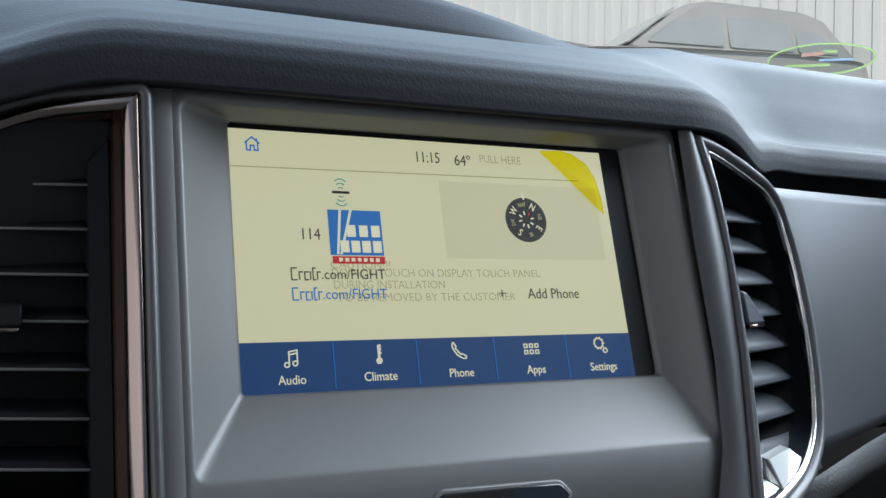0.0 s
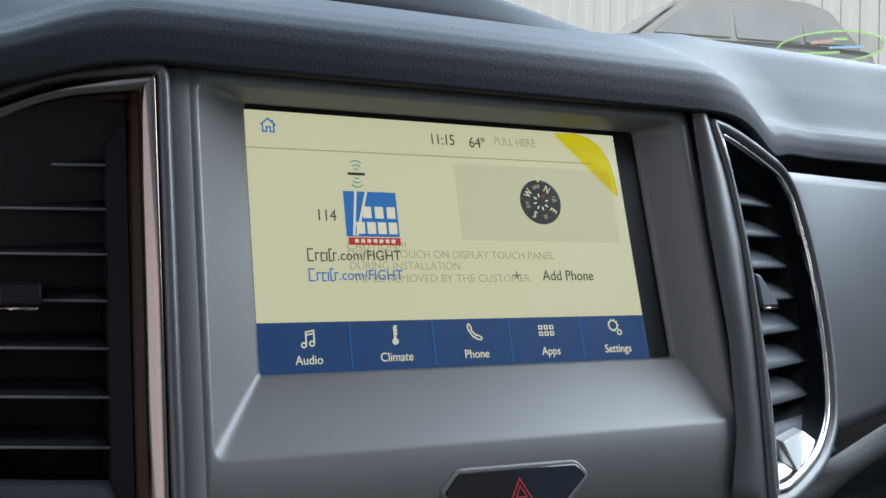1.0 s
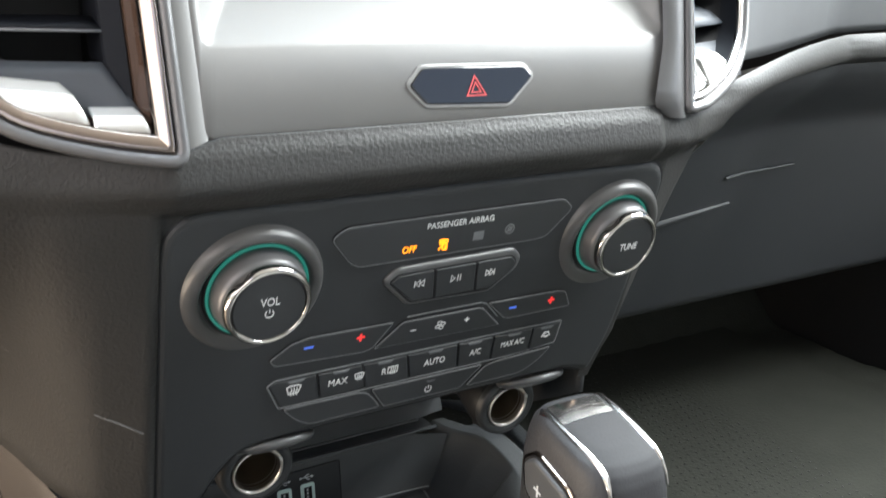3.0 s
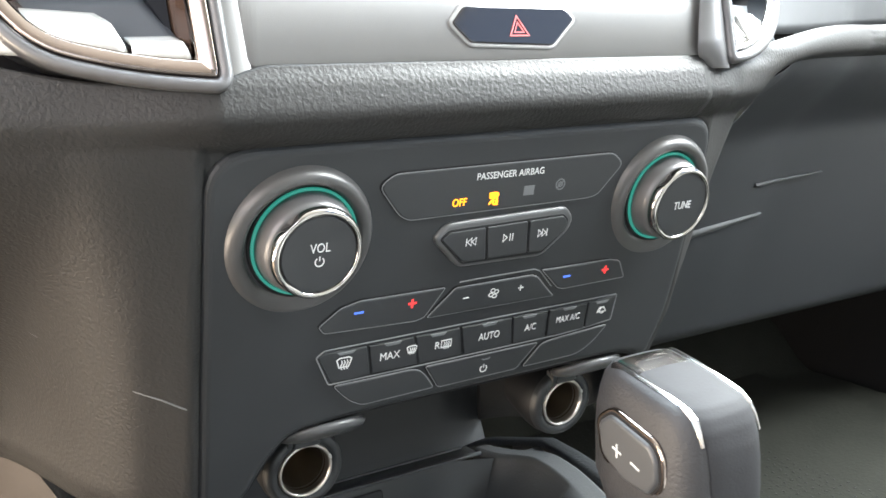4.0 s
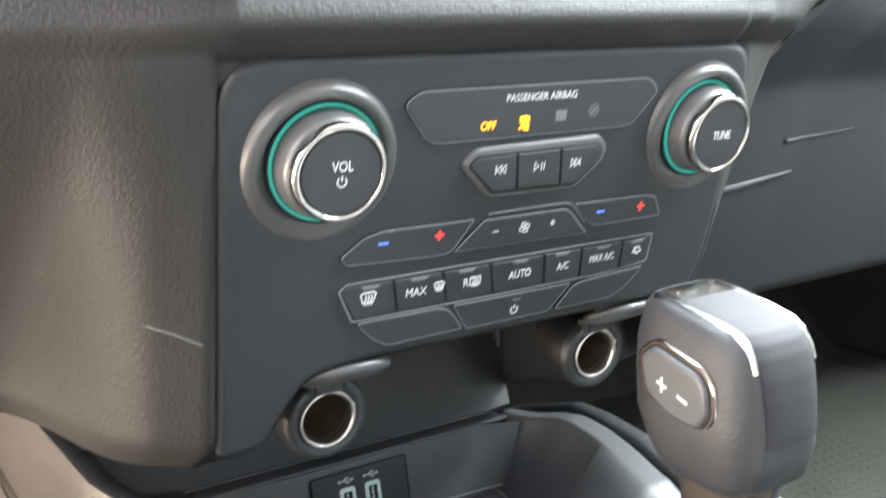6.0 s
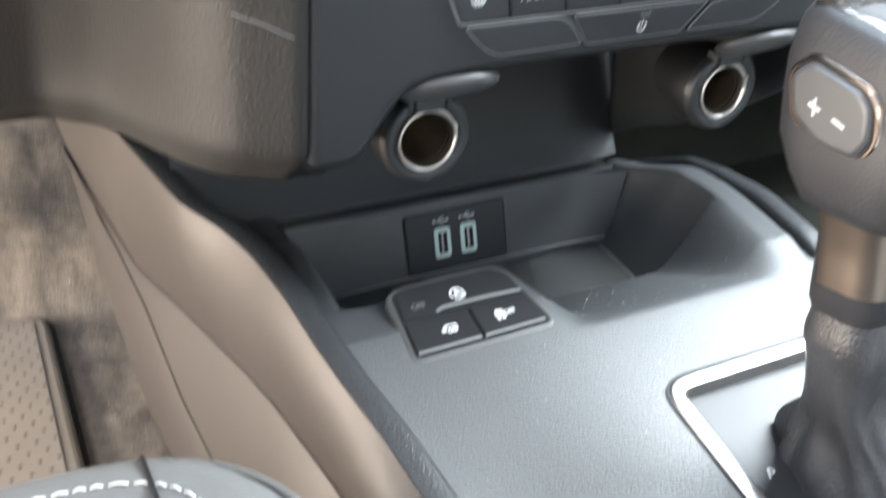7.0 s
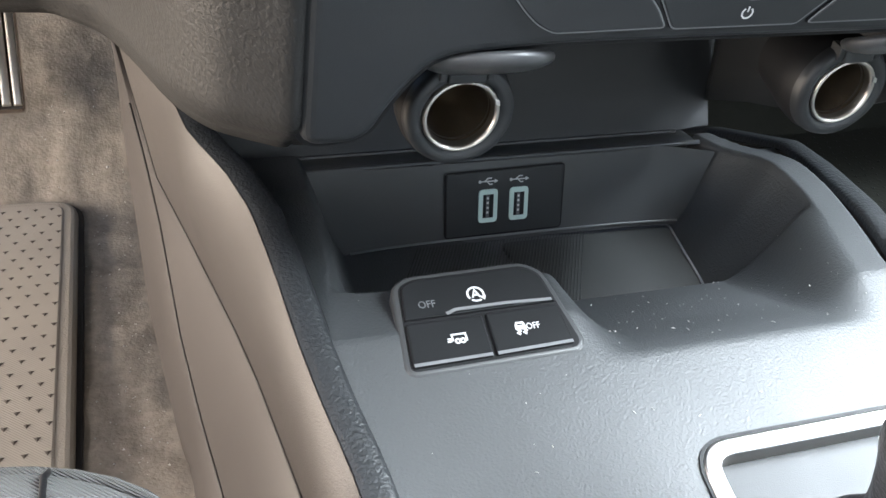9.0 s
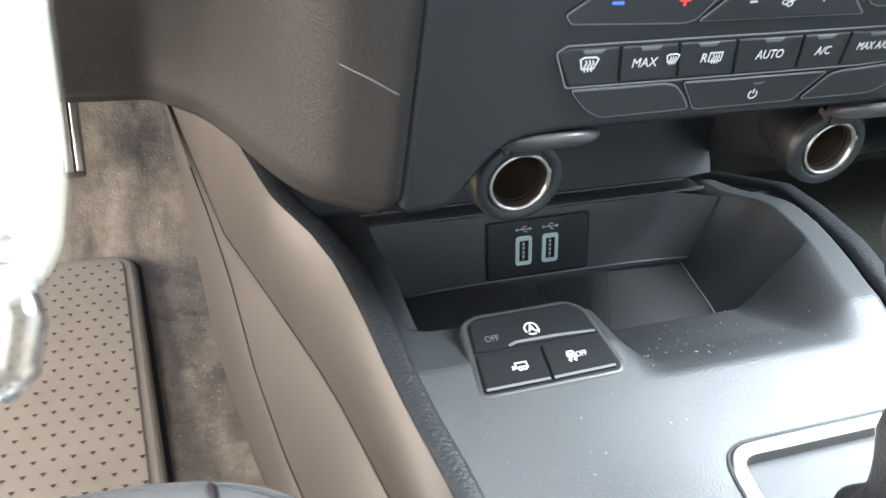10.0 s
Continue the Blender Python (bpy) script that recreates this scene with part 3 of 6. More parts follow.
lit = [(-SW / 2, 0), (SW / 2, 0), (SW / 2, SH), (-SW / 2, SH)]
E1, E2, E3 = 0.0002, 0.0004, 0.0006
plate("background", lit, SM, -0.0003, E1, DISPLAY, display, "pale cream lit background", soft=0.00005, steps=1)
plate("toolbar", rect(-0.0935, 1.149, 0.0678, 1.1668), SM, 0, E2, NAVY, display, "navy blue toolbar", soft=0.00005, steps=1)
plate("map_tile", rect(-0.0109, 1.1966, 0.0625, 1.2270), SM, 0, E2, DISPLAY2, display, soft=0.00005, steps=1)
ribbons("divider", [[D(-0.0932, 1.2288), D(0.055, 1.2300)]], 0.0005, SM, E2, LINE, display)
for i in range(1, 5):
    x = -0.0935 + 0.1613 / 5 * i + 0.0012
    ribbons("divider", [[D(x, 1.1505), D(x, 1.1665)]], 0.0003, SM, E3, SKYBLUE, display)
TX = [-0.0756, -0.0429, -0.0106, 0.0217, 0.0530]
for x, word in zip(TX, ("Audio", "Climate", "Phone", "Apps", "Settings")):
    writing("caption", word, *D(x, 1.1538), 0.0049, SM, E3, ICON, display, squeeze=0.88)


def icon(name, strokes, cx, cz, mat=ICON, w=0.0005, closed=False):
    c = D(cx, cz)
    return ribbons(name, [[(c[0] + x * 0.001, c[1] + y * 0.001) for x, y in st] for st in strokes], w, SM, E3, mat, display, closed=closed)


icon("audio_icon", [arc(-1.6, -2.4, 0.9, 0, 360, 12), arc(1.5, -1.9, 0.9, 0, 360, 12), [(-0.7, -2.4), (-0.7, 2.4), (2.4, 3.0), (2.4, -1.9)], [(-0.7, 1.3), (2.4, 1.9)]], TX[0], 1.1612)
icon("climate_icon", [arc(0, -2.6, 0.8, 0, 360, 12), [(0, -2.6), (0, 3.4)], [(0, 3.2), (1.0, 3.2)], [(0, 1.8), (1.0, 1.8)], [(0, 0.4), (1.0, 0.4)]], TX[1], 1.1617, w=0.0009)
icon("phone_icon", [[(-2.8, 2.8), (-2.2, 3.2), (-1.2, 1.6), (-1.6, 0.9), (0.6, -1.6), (1.4, -1.4), (3.0, -2.4), (2.8, -3.2), (1.6, -3.3), (-1.0, -1.8), (-2.8, 1.0), (-2.8, 2.8)]], TX[2], 1.1620)
for i in range(6):
    cx, cz = -2.6 + 2.6 * (i % 3), 1.3 - 2.6 * (i // 3)
    icon("apps_icon", [[(cx - 0.7, cz - 0.7), (cx + 0.7, cz - 0.7), (cx + 0.7, cz + 0.7), (cx - 0.7, cz + 0.7), (cx - 0.7, cz - 0.7)]], TX[3] - 0.001, 1.1617, w=0.00045)
icon("settings_icon", [arc(-0.8, 0.9, 2.1, 0, 360, 20), arc(2.0, -2.2, 1.0, 0, 360, 14)] + [[(-0.8 + 2.1 * math.cos(a), 0.9 + 2.1 * math.sin(a)), (-0.8 + 2.8 * math.cos(a), 0.9 + 2.8 * math.sin(a))] for a in [k * math.pi / 5 for k in range(10)]], TX[4], 1.1622, w=0.0005)
icon("home_icon", [[(-3.0, 0.2), (0, 2.9), (3.0, 0.2)], [(-2.2, 0.6), (-2.2, -2.6), (-0.7, -2.6), (-0.7, -0.6), (0.8, -0.6), (0.8, -2.6), (2.2, -2.6), (2.2, 0.6)], [(1.8, 2.4), (1.8, 1.4)]], -0.0847, 1.2373, SKYBLUE, 0.00055)
writing("clock", "11:15", *D(-0.0148, 1.2360), 0.0068, SM, E3, INK, display, squeeze=0.78)
writing("temperature", "64\u00ba", *D(0.0006, 1.2356), 0.0068, SM, E3, INK, display, squeeze=0.85)
writing("channel_number", "114", *D(-0.0653, 1.2045), 0.0066, SM, E3, INK, display, squeeze=0.85)
writing("add_phone", "Add Phone", *D(0.0345, 1.1827), 0.0064, SM, E3, INK, display, squeeze=0.88)
ribbons("plus_sign", [[D(0.0095, 1.1831), D(0.0125, 1.1831)], [D(0.0110, 1.1845), D(0.0110, 1.1817)]], 0.0004, SM, E3, INK, display)
for z, mt in ((1.1900, INK), (1.1829, SKYBLUE)):
    for k, (x0, x1) in enumerate(((-0.0733, -0.0712), (-0.0704, -0.0690), (-0.0684, -0.0669), (-0.0663, -0.0659), (-0.0653, -0.0642), (-0.0637, -0.0624))):
        a, b = D(x0, z - 0.0018), D(x1, z + (0.0024 if k in (0, 4) else 0.0010))
        ribbons("sender_bar", [[(a[0], a[1]), (a[0], b[1]), (b[0], b[1])] if k % 2 else [(b[0], a[1]), (a[0], a[1]), (a[0], b[1]), (b[0], b[1])]], 0.0005, SM, E3, mt, display)
    writing("sender_line", ".com/FIGHT", *D(-0.0624, z), 0.0058, SM, E3, mt, display, align="LEFT", squeeze=0.90)
# station emblem in plain shapes
emblem = plate("station_emblem", rect(-0.0580, 1.1972, -0.0371, 1.2140), SM, 0, E3, SKYBLUE, display, "blue square emblem with a red bar", soft=0.00005, steps=1)
plate("red_bar", rect(-0.0574, 1.1941, -0.0369, 1.1968), SM, 0, E3, RED, emblem, soft=0.00005, steps=1)
for a, b in (((-0.0552, 1.1974), (-0.0532, 1.2139)), ((-0.0540, 1.1974), (-0.0490, 1.2139))):
    ribbons("streak", [[D(*a), D(*b)]], 0.0009, SM, E3 + 0.0002, ICON, emblem)
for z0, xs in ((1.2040, (-0.0510, -0.0462, -0.0414)), (1.1982, (-0.0540, -0.0497, -0.0455, -0.0412))):
    for x in xs:
        plate("white_bar", rect(x, z0, x + 0.0033, z0 + 0.0043), SM, 0, E3 + 0.0002, ICON, emblem, soft=0.00005, steps=1)
for k in range(7):
    plate("white_bar", rect(-0.0550 + 0.0024 * k, 1.1948, -0.0536 + 0.0024 * k, 1.1961), SM, 0, E3 + 0.0002, ICON, emblem, soft=0.00005, steps=1)
radio = icon("radio_emblem", [arc(0, 0.8 + k, 1.2 + 0.8 * k, 35, 145, 8) for k in (0, 1, 2)] + [arc(0, -0.8 - k, 1.2 + 0.8 * k, 215, 325, 8) for k in (0, 1, 2)], -0.0521, 1.2207, TEALD, 0.0004)
plate("dark_bar", [(D(-0.0521, 1.2207)[0] + x, D(-0.0521, 1.2207)[1] + y) for x, y in ((-0.0036, -0.0005), (0.0036, -0.0005), (0.0036, 0.0005), (-0.0036, 0.0005))], SM, 0, E3, DARKD, display, soft=0.00005, steps=1)
# compass dial
cx, cz = D(0.0265, 1.2125)
dial = plate("compass_dial", arc(cx, cz, 0.0100, 0, 350, 35), SM, 0, E3, DARKD, display, "round black compass dial", soft=0.00005, steps=1)
for word, a, s in (("N", 57, 0.0045), ("E", -33, 0.0045), ("S", 237, 0.0045), ("W", 147, 0.0045), ("NW", 102, 0.0026), ("NE", 12, 0.0026), ("SE", -78, 0.0026), ("SW", 192, 0.0026)):
    m2 = SM @ Matrix.Translation((cx + 0.0067 * math.cos(radians(a)), cz + 0.0067 * math.sin(radians(a)), 0)) @ Matrix.Rotation(radians(a - 90), 4, "Z")
    writing("compass_letter", word, 0, 0, s, m2, E3 + 0.0002, ICON if s > 0.004 else LINE, dial, squeeze=0.8)
for k in range(8):
    a = radians(57 + 45 * k)
    ribbons("compass_tick", [[(cx + 0.0022 * math.cos(a), cz + 0.0022 * math.sin(a)), (cx + 0.0038 * math.cos(a), cz + 0.0038 * math.sin(a))]], 0.0006, SM, E3 + 0.0002, RED if k == 0 else ICON, dial)
ribbons("pointer", [[(cx - 0.0004, cz + 0.0122), (cx, cz + 0.0090)]], 0.0007, SM, E3 + 0.0002, ICON, dial)

# protective film with its print and pull tab
film = thing("protective_film", (0, 0.0, 1.2), "clear protective film with grey warning print and yellow tab", "protective film")
fm = part("sheet", mesh_of("film", [SM @ Vector((x, y, 0.0016)) for x, y in ((-SW / 2, 0.0005), (SW / 2, 0.0005), (SW / 2, SH * 0.78), (SW * 0.30, SH - 0.0005), (-SW / 2, SH - 0.0005))], [(0, 1, 2, 3, 4)], False), FILM, film)
fm.visible_shadow = False
for z, x0, x1, text in ((1.1932, -0.0590, -0.0355, "CAUTION!!!"), (1.1903, -0.0590, 0.0285, "DO NOT TOUCH ON DISPLAY TOUCH PANEL"), (1.1860, -0.0585, -0.0140, "DURING INSTALLATION"), (1.1814, -0.0575, 0.0160, "TO BE REMOVED BY THE CUSTOMER")):
    a, b = D(x0, z), D(x1, z)
    ob = writing("warning_print", text, 0, 0, 0.0047, Matrix.Identity(4), 0, FILMTEXT, film, align="LEFT")
    wide = max(v.co.x for v in ob.data.vertices)
    ob.data.transform(SM @ Matrix.Translation((a[0], a[1], 0.0018)) @ Matrix.Diagonal(((b[0] - a[0]) / wide, 1, 1, 1)))
writing("pull_print", "PULL HERE", *D(0.0174, 1.2364), 0.0052, SM, 0.0018, FILMTEXT, film, squeeze=0.82)
tab = [D(0.0370, 1.2415), D(0.0642, 1.2159)] + [D(*p) for p in ((0.0640, 1.2230), (0.0625, 1.2310), (0.0590, 1.2370), (0.0530, 1.2408), (0.0470, 1.2422))]
plate("pull_tab", tab, SM, 0.0012, 0.0020, YELLOW, film, "yellow pull tab", soft=0.0001, steps=1)

# hazard switch
HM = frame_at(0, stack_y(0, 1.105), 1.105, math.degrees(math.atan(0.30)))
hz = thing("hazard_switch", (0, stack_y(0, 1.105), 1.105), "black hazard light switch with red triangle", "switch")
hex_o = rounded([(-0.0315, 0.0025), (-0.0245, 0.0098), (0.0262, 0.0092), (0.0305, 0.0040), (0.0300, 0.0015), (0.0165, -0.0095), (-0.0240, -0.0080), (-0.0310, -0.0002)], 0.0025)
plate("rim", hex_o, HM, -0.004, 0.0010, SATIN, hz, "silver rim", soft=0.0009)
plate("button", inset(hex_o, 0.0017), HM, -0.001, 0.0016, GLOSS, hz, soft=0.0005)
for r, w in ((0.0052, 0.0007), (0.0026, 0.0006)):
    ribbons("triangle", [[(0.0000 + r * math.cos(radians(a)), -0.0012 + r * math.sin(radians(a))) for a in (90, 210, 330, 90)]], w, HM, 0.0019, REDPRINT, hz)

# ---- air vents ----
VENT_L = [(0.1207, 1.0845), (0.150, 1.0880), (0.178, 1.0960), (0.194, 1.118), (0.2025, 1.155), (0.2035, 1.190), (0.198, 1.222), (0.185, 1.2400), (0.160, 1.2525), (0.1207, 1.2570)]
VENT_R = [(0.1130, 1.0890), (0.1375, 1.0925), (0.163, 1.1000), (0.181, 1.1140), (0.191, 1.138), (0.1962, 1.165), (0.1968, 1.198), (0.191, 1.226), (0.181, 1.2365), (0.158, 1.2450), (0.138, 1.2510), (0.1200, 1.2540), (0.1250, 1.228), (0.1262, 1.197), (0.1225, 1.156), (0.1175, 1.12)]


def vent(sign):
    v = thing("air_vent", (sign * 0.16, stack_y(0.16, 1.17), 1.17), "silver and chrome trimmed air vent with black louvres", "air vent", group="dashboard air vents")
    if sign < 0:
        out = rounded(VENT_L, [0.007, 0.02, 0.02, 0.02, 0.03, 0.03, 0.02, 0.02, 0.03, 0.006], 5)
    else:
        out = rounded(VENT_R, [0.005] + [0.02] * 7 + [0.008, 0.02, 0.02, 0.003] + [0.03] * 4, 5)

    def ring(d, depth):
        return [Vector((sign * x, stack_y(x, z) + depth, z)) for x, z in inset(out, d)]
    loft("outer_trim", [ring(-0.0015, 0.02), ring(-0.0013, -0.002), ring(-0.0006, -0.0052), ring(0.0008, -0.0066), ring(0.0026, -0.0060), ring(0.0036, -0.0042), ring(0.0038, 0.0)], GUNMETAL, v, "dark satin outer trim")
    loft("trim_gap", [ring(0.0036, -0.0012), ring(0.0050, -0.0012)], BLACK, v, "dark gap inside the outer trim")

    def flank(u, w):
        z0 = 1.0890 if sign < 0 else 1.0868
        z = z0 + (1.2560 - z0) * u
        if sign < 0:
            xa, xb, h = 0.1118, 0.1200, 0.0014
        else:
            xa = lerp(z, [1.0865, 1.0945, 1.12, 1.156, 1.2045, 1.256], [0.1030, 0.0950, 0.1040, 0.1085, 0.1092, 0.1115])
            xb = lerp(z, [1.0865, 1.12, 1.156, 1.197, 1.228, 1.256], [0.1140, 0.1180, 0.1230, 0.1268, 0.1256, 0.1205])
            h = 0.0075
        x = xa + (xb - xa) * w
        side = math.sin(math.pi * min(1.0, 0.12 + 0.80 * w)) ** 0.6
        tip = 0.006 * (1 - sm(z, 1.0868, 1.096)) if sign > 0 else 0.0
        return (sign * x, stack_y(x, z) + 0.001 - h * side + tip * (1 - w), z)
    # differing paints put the uneven light on the two pillars into their colour
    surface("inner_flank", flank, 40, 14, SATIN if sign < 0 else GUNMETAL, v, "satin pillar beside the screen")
    if sign < 0:
        # dark brown reflections are painted into the left chrome and the wall inside it
        loft("chrome_trim", [ring(0.0039, 0.0), ring(0.0039, -0.0042), ring(0.0044, -0.0050), ring(0.0052, -0.0052), ring(0.0084, -0.0040), ring(0.0092, -0.0032), ring(0.0095, -0.0004)], BROWNCHROME, v, "polished chrome inner trim, dark brown reflection in its colour")
        loft("gloss_wall", [ring(0.0095, -0.0004), ring(0.0106, 0.0030), ring(0.0122, 0.0070), ring(0.0136, 0.0092)], BROWNGLOSS, v, "glossy inner wall with brown reflection in its colour")
    else:
        loft("chrome_trim", [ring(0.0042, 0.0), ring(0.0043, -0.0030), ring(0.0047, -0.0040), ring(0.0054, -0.0042), ring(0.0063, -0.0036), ring(0.0066, -0.0006)], VENTCHROME, v, "narrow chrome inner trim")
        loft("gloss_wall", [ring(0.0066, -0.0006), ring(0.0072, 0.0030), ring(0.0082, 0.0070), ring(0.0090, 0.0092)], CHEEK, v, "dark inner wall")
    loft("throat", [ring(0.0136 if sign < 0 else 0.0090, 0.0090), ring(0.0165 if sign < 0 else 0.0110, 0.014), ring(0.0190, 0.020), ring(0.020, 0.055)], BLACK, v, cap_last=True)
    cheek = [(0.1332, 1.2375), (0.1405, 1.2285), (0.1405, 1.1170), (0.1332, 1.1020)]
    if sign < 0:
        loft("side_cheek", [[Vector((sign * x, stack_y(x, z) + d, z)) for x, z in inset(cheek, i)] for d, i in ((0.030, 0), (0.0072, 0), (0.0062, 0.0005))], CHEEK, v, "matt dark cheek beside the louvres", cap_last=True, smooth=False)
        # thin fins of the rear blades show past the cheek
        for k in range(5):
            z = 1.2130 - 0.0150 * k
            tube("rear_fin", [(-0.1318, stack_y(0.132, z) + 0.0075, z + 0.004), (-0.1306, stack_y(0.131, z) + 0.0055, z - 0.001)], 0.0003, LOUVRE_EDGE, v, n=5)
    x0, x1 = (0.1402, 0.1905) if sign < 0 else (0.1280, 0.1860)
    for k in range(7):
        z = (1.2208 - 0.0155 * k) if sign < 0 else (1.2160 - 0.0151 * k)
        rise = 0.0030 if sign < 0 else 0.0105

        def blade(uu, vv, z=z, rise=rise):
            x = x0 + (x1 - x0) * uu
            arch = 0.0012 * math.sin(math.pi * vv)
            return (sign * x, stack_y(x, z) + 0.0065 + 0.019 * vv + 0.002 * uu ** 3, z + rise * vv * (1 - 0.25 * uu) + arch)
        # left louvres carry shade in their colour, right ones light
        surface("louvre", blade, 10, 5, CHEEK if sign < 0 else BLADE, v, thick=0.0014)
        if sign < 0:
            tube("louvre_edge", [(sign * (x0 + (x1 - x0) * q), stack_y(x0 + (x1 - x0) * q, z) + 0.0060, z - 0.0003) for q in (0, 0.5, 1)], 0.00055, LOUVRE_EDGE, v, n=6)
    s0 = 0.1605 if sign < 0 else 0.1360
    s1, zt, zb = (0.1740, 1.1805, 1.1722) if sign < 0 else (0.1520, 1.1835, 1.1685)
    sl = [(s0, zt), (s1, zt), (s1, zb), (s0, zb)] if sign < 0 else [(s0, zt), (s0 + 0.004, zt), (s1, zb + 0.002), (s1, zb), (s0, zb)]
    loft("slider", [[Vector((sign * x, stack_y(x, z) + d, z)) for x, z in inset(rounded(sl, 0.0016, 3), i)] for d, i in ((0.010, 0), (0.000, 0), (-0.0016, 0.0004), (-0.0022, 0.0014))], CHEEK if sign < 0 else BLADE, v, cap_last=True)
    tube("slider_edge", [(sign * (s0 + 0.001), stack_y(s0 + 0.001, zb) - 0.0012, zb - 0.0006), (sign * (s1 - 0.001), stack_y(s1 - 0.001, zb) - 0.0012, zb - 0.0006)], 0.0007, BROWNCHROME, v)

    # grey ledge under the louvres, and the faceted bright pieces at the foot
    def ledge(uu, w):
        x = (0.1405 - 0.0105 * w) + (0.1880 - 0.1405 + 0.0105 * w) * uu
        return (sign * x, stack_y(x, 1.11) + 0.012 - 0.011 * w, 1.1168 + 0.020 * max(0.0, x - 0.160) - 0.0185 * w + 0.010 * max(0.0, x - 0.145) * w)
    surface("ledge", ledge, 14, 5, BLADE, v, thick=0.001)

    def facet(corners):
        bm = bmesh.new()
        f = [bm.verts.new((sign * x, stack_y(x, z) + d, z)) for x, z, d in corners]
        k = [bm.verts.new((sign * x, stack_y(x, z) + d + 0.008, z + 0.001)) for x, z, d in corners]
        n = len(f)
        bm.faces.new(f)
        bm.faces.new(k[::-1])
        for i in range(n):
            bm.faces.new((f[i], k[i], k[(i + 1) % n], f[(i + 1) % n]))
        bmesh.ops.triangulate(bm, faces=[q for q in bm.faces if len(q.verts) > 4])
        bmesh.ops.bevel(bm, geom=[e for e in bm.edges if e.calc_face_angle(0) > 0.3], offset=0.0004, segments=2, affect="EDGES")
        part("foot_trim", bm, FOOT, v, "faceted bright metal foot trim")
    if sign < 0:
        # two rounded bright bars, one overlapping the other
        for xa, xb, slant, za, zb2 in ((0.1305, 0.1478, 0.0034, 1.1024, 1.0940), (0.1500, 0.1880, 0.0060, 1.1103, 1.0962)):
            def bar(uu, w, xa=xa, xb=xb, slant=slant, za=za, zb2=zb2):
                x = xa + (xb - xa) * uu
                lift = 0.085 * max(0.0, x - 0.1500)
                top, front = min(1.0, w / 0.42), max(0.0, (w - 0.42) / 0.58)
                z = za + (zb2 - za) * (0.26 * top + 0.74 * front) + lift * (1 - 0.3 * w)
                xx = x + slant * (1 - w) * (1 - uu) if xa < 0.14 else x + slant * (1 - w) * (1 - uu) * 0.9 - 0.0020 * w * (1 - uu)
                return (sign * xx, stack_y(xx, z) + 0.0050 - 0.0068 * top - 0.0008 * math.sin(math.pi * front) + 0.0022 * front ** 3, z)
            surface("foot_trim", bar, 14, 13, FOOT, v, "rounded bright metal foot trim", thick=0.0012)
    else:
        facet([(0.1226, 1.0941, -0.001), (0.1385, 1.0967, -0.002), (0.1375, 1.1000, 0.0), (0.1337, 1.1028, 0.003), (0.1239, 1.1025, 0.003)])
        facet([(0.1385, 1.0967, -0.003), (0.1643, 1.1075, -0.001), (0.1578, 1.1126, 0.003), (0.1362, 1.1109, 0.002), (0.1378, 1.1000, -0.002)])
        facet([(0.1337, 1.1030, 0.003), (0.1376, 1.1002, -0.001), (0.1360, 1.1107, 0.005)])
        facet([(0.1650, 1.1035, 0.0), (0.1791, 1.1085, -0.001), (0.1799, 1.1150, 0.004), (0.1652, 1.1078, 0.002)])
    return v


vent(-1)
vent(1)

# ---- control panel ----
PM = frame_at(0, -0.014, 1.021, -math.degrees(math.atan(0.27)))
PC = math.cos(math.atan(0.27))


def P(pts):
    return [(x, (z - 1.021) / PC) for x, z in pts]


panel = thing("control_panel", (0, panel_y(1.0), 1.0), "charcoal radio and climate control panel with two knobs", "control panel")
face_o = rounded(P([(-0.1297, 0.921), (-0.1105, 0.9215), (-0.103, 0.936), (-0.093, 0.948), (-0.060, 0.9505), (0.060, 0.9505), (0.086, 0.9500), (0.1010, 0.9440), (0.1095, 0.9680), (0.1120, 1.0000), (0.1145, 1.0655), (-0.1297, 1.0655)]),
                 [0.007, 0.007, 0.012, 0.012, 0.02, 0.02, 0.012, 0.006, 0.02, 0.03, 0.018, 0.020], 6)
plate("faceplate", face_o, PM, -0.030, 0.0, FACE, panel, soft=0.0042, steps=5)
ribbons("face_gap", [inset(face_o, -0.0005) + [inset(face_o, -0.0005)[0]]], 0.0014, PM, -0.0030, BLACK, panel, "dark gap round the faceplate")
K = 0.0012


def key(pts, name="key", label="", r=0.0012, h=K, mat=KEY, rim=True):
    o = rounded(P(pts), r, 3)
    if rim:
        ribbons("key_gap", [o + [o[0]]], 0.0011, PM, 0.00025, BLACK, panel)
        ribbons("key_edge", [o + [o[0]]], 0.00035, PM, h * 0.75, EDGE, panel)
    return plate(name, inset(o, 0.0002), PM, -0.001, h, mat, panel, label, soft=0.0005)


airbag = key([(-0.0623, 1.0476), (-0.0561, 1.0521), (0.0526, 1.0526), (0.0588, 1.0474), (0.0468, 1.0343), (0.0411, 1.0335), (-0.0481, 1.0331), (-0.0525, 1.0354)], "indicator_window", "smooth airbag indicator window", 0.003)
writing("airbag_print", "PASSENGER AIRBAG", *P([(-0.0020, 1.0479)])[0], 0.0041, PM, K + 0.0001, WHITE, airbag, squeeze=0.92)
writing("off_light", "OFF", *P([(-0.0258, 1.0381)])[0], 0.0046, PM, K + 0.0001, AMBER, airbag, "lit amber lamp", squeeze=0.85)
bx0, bz0 = P([(-0.0092, 1.0382)])[0]
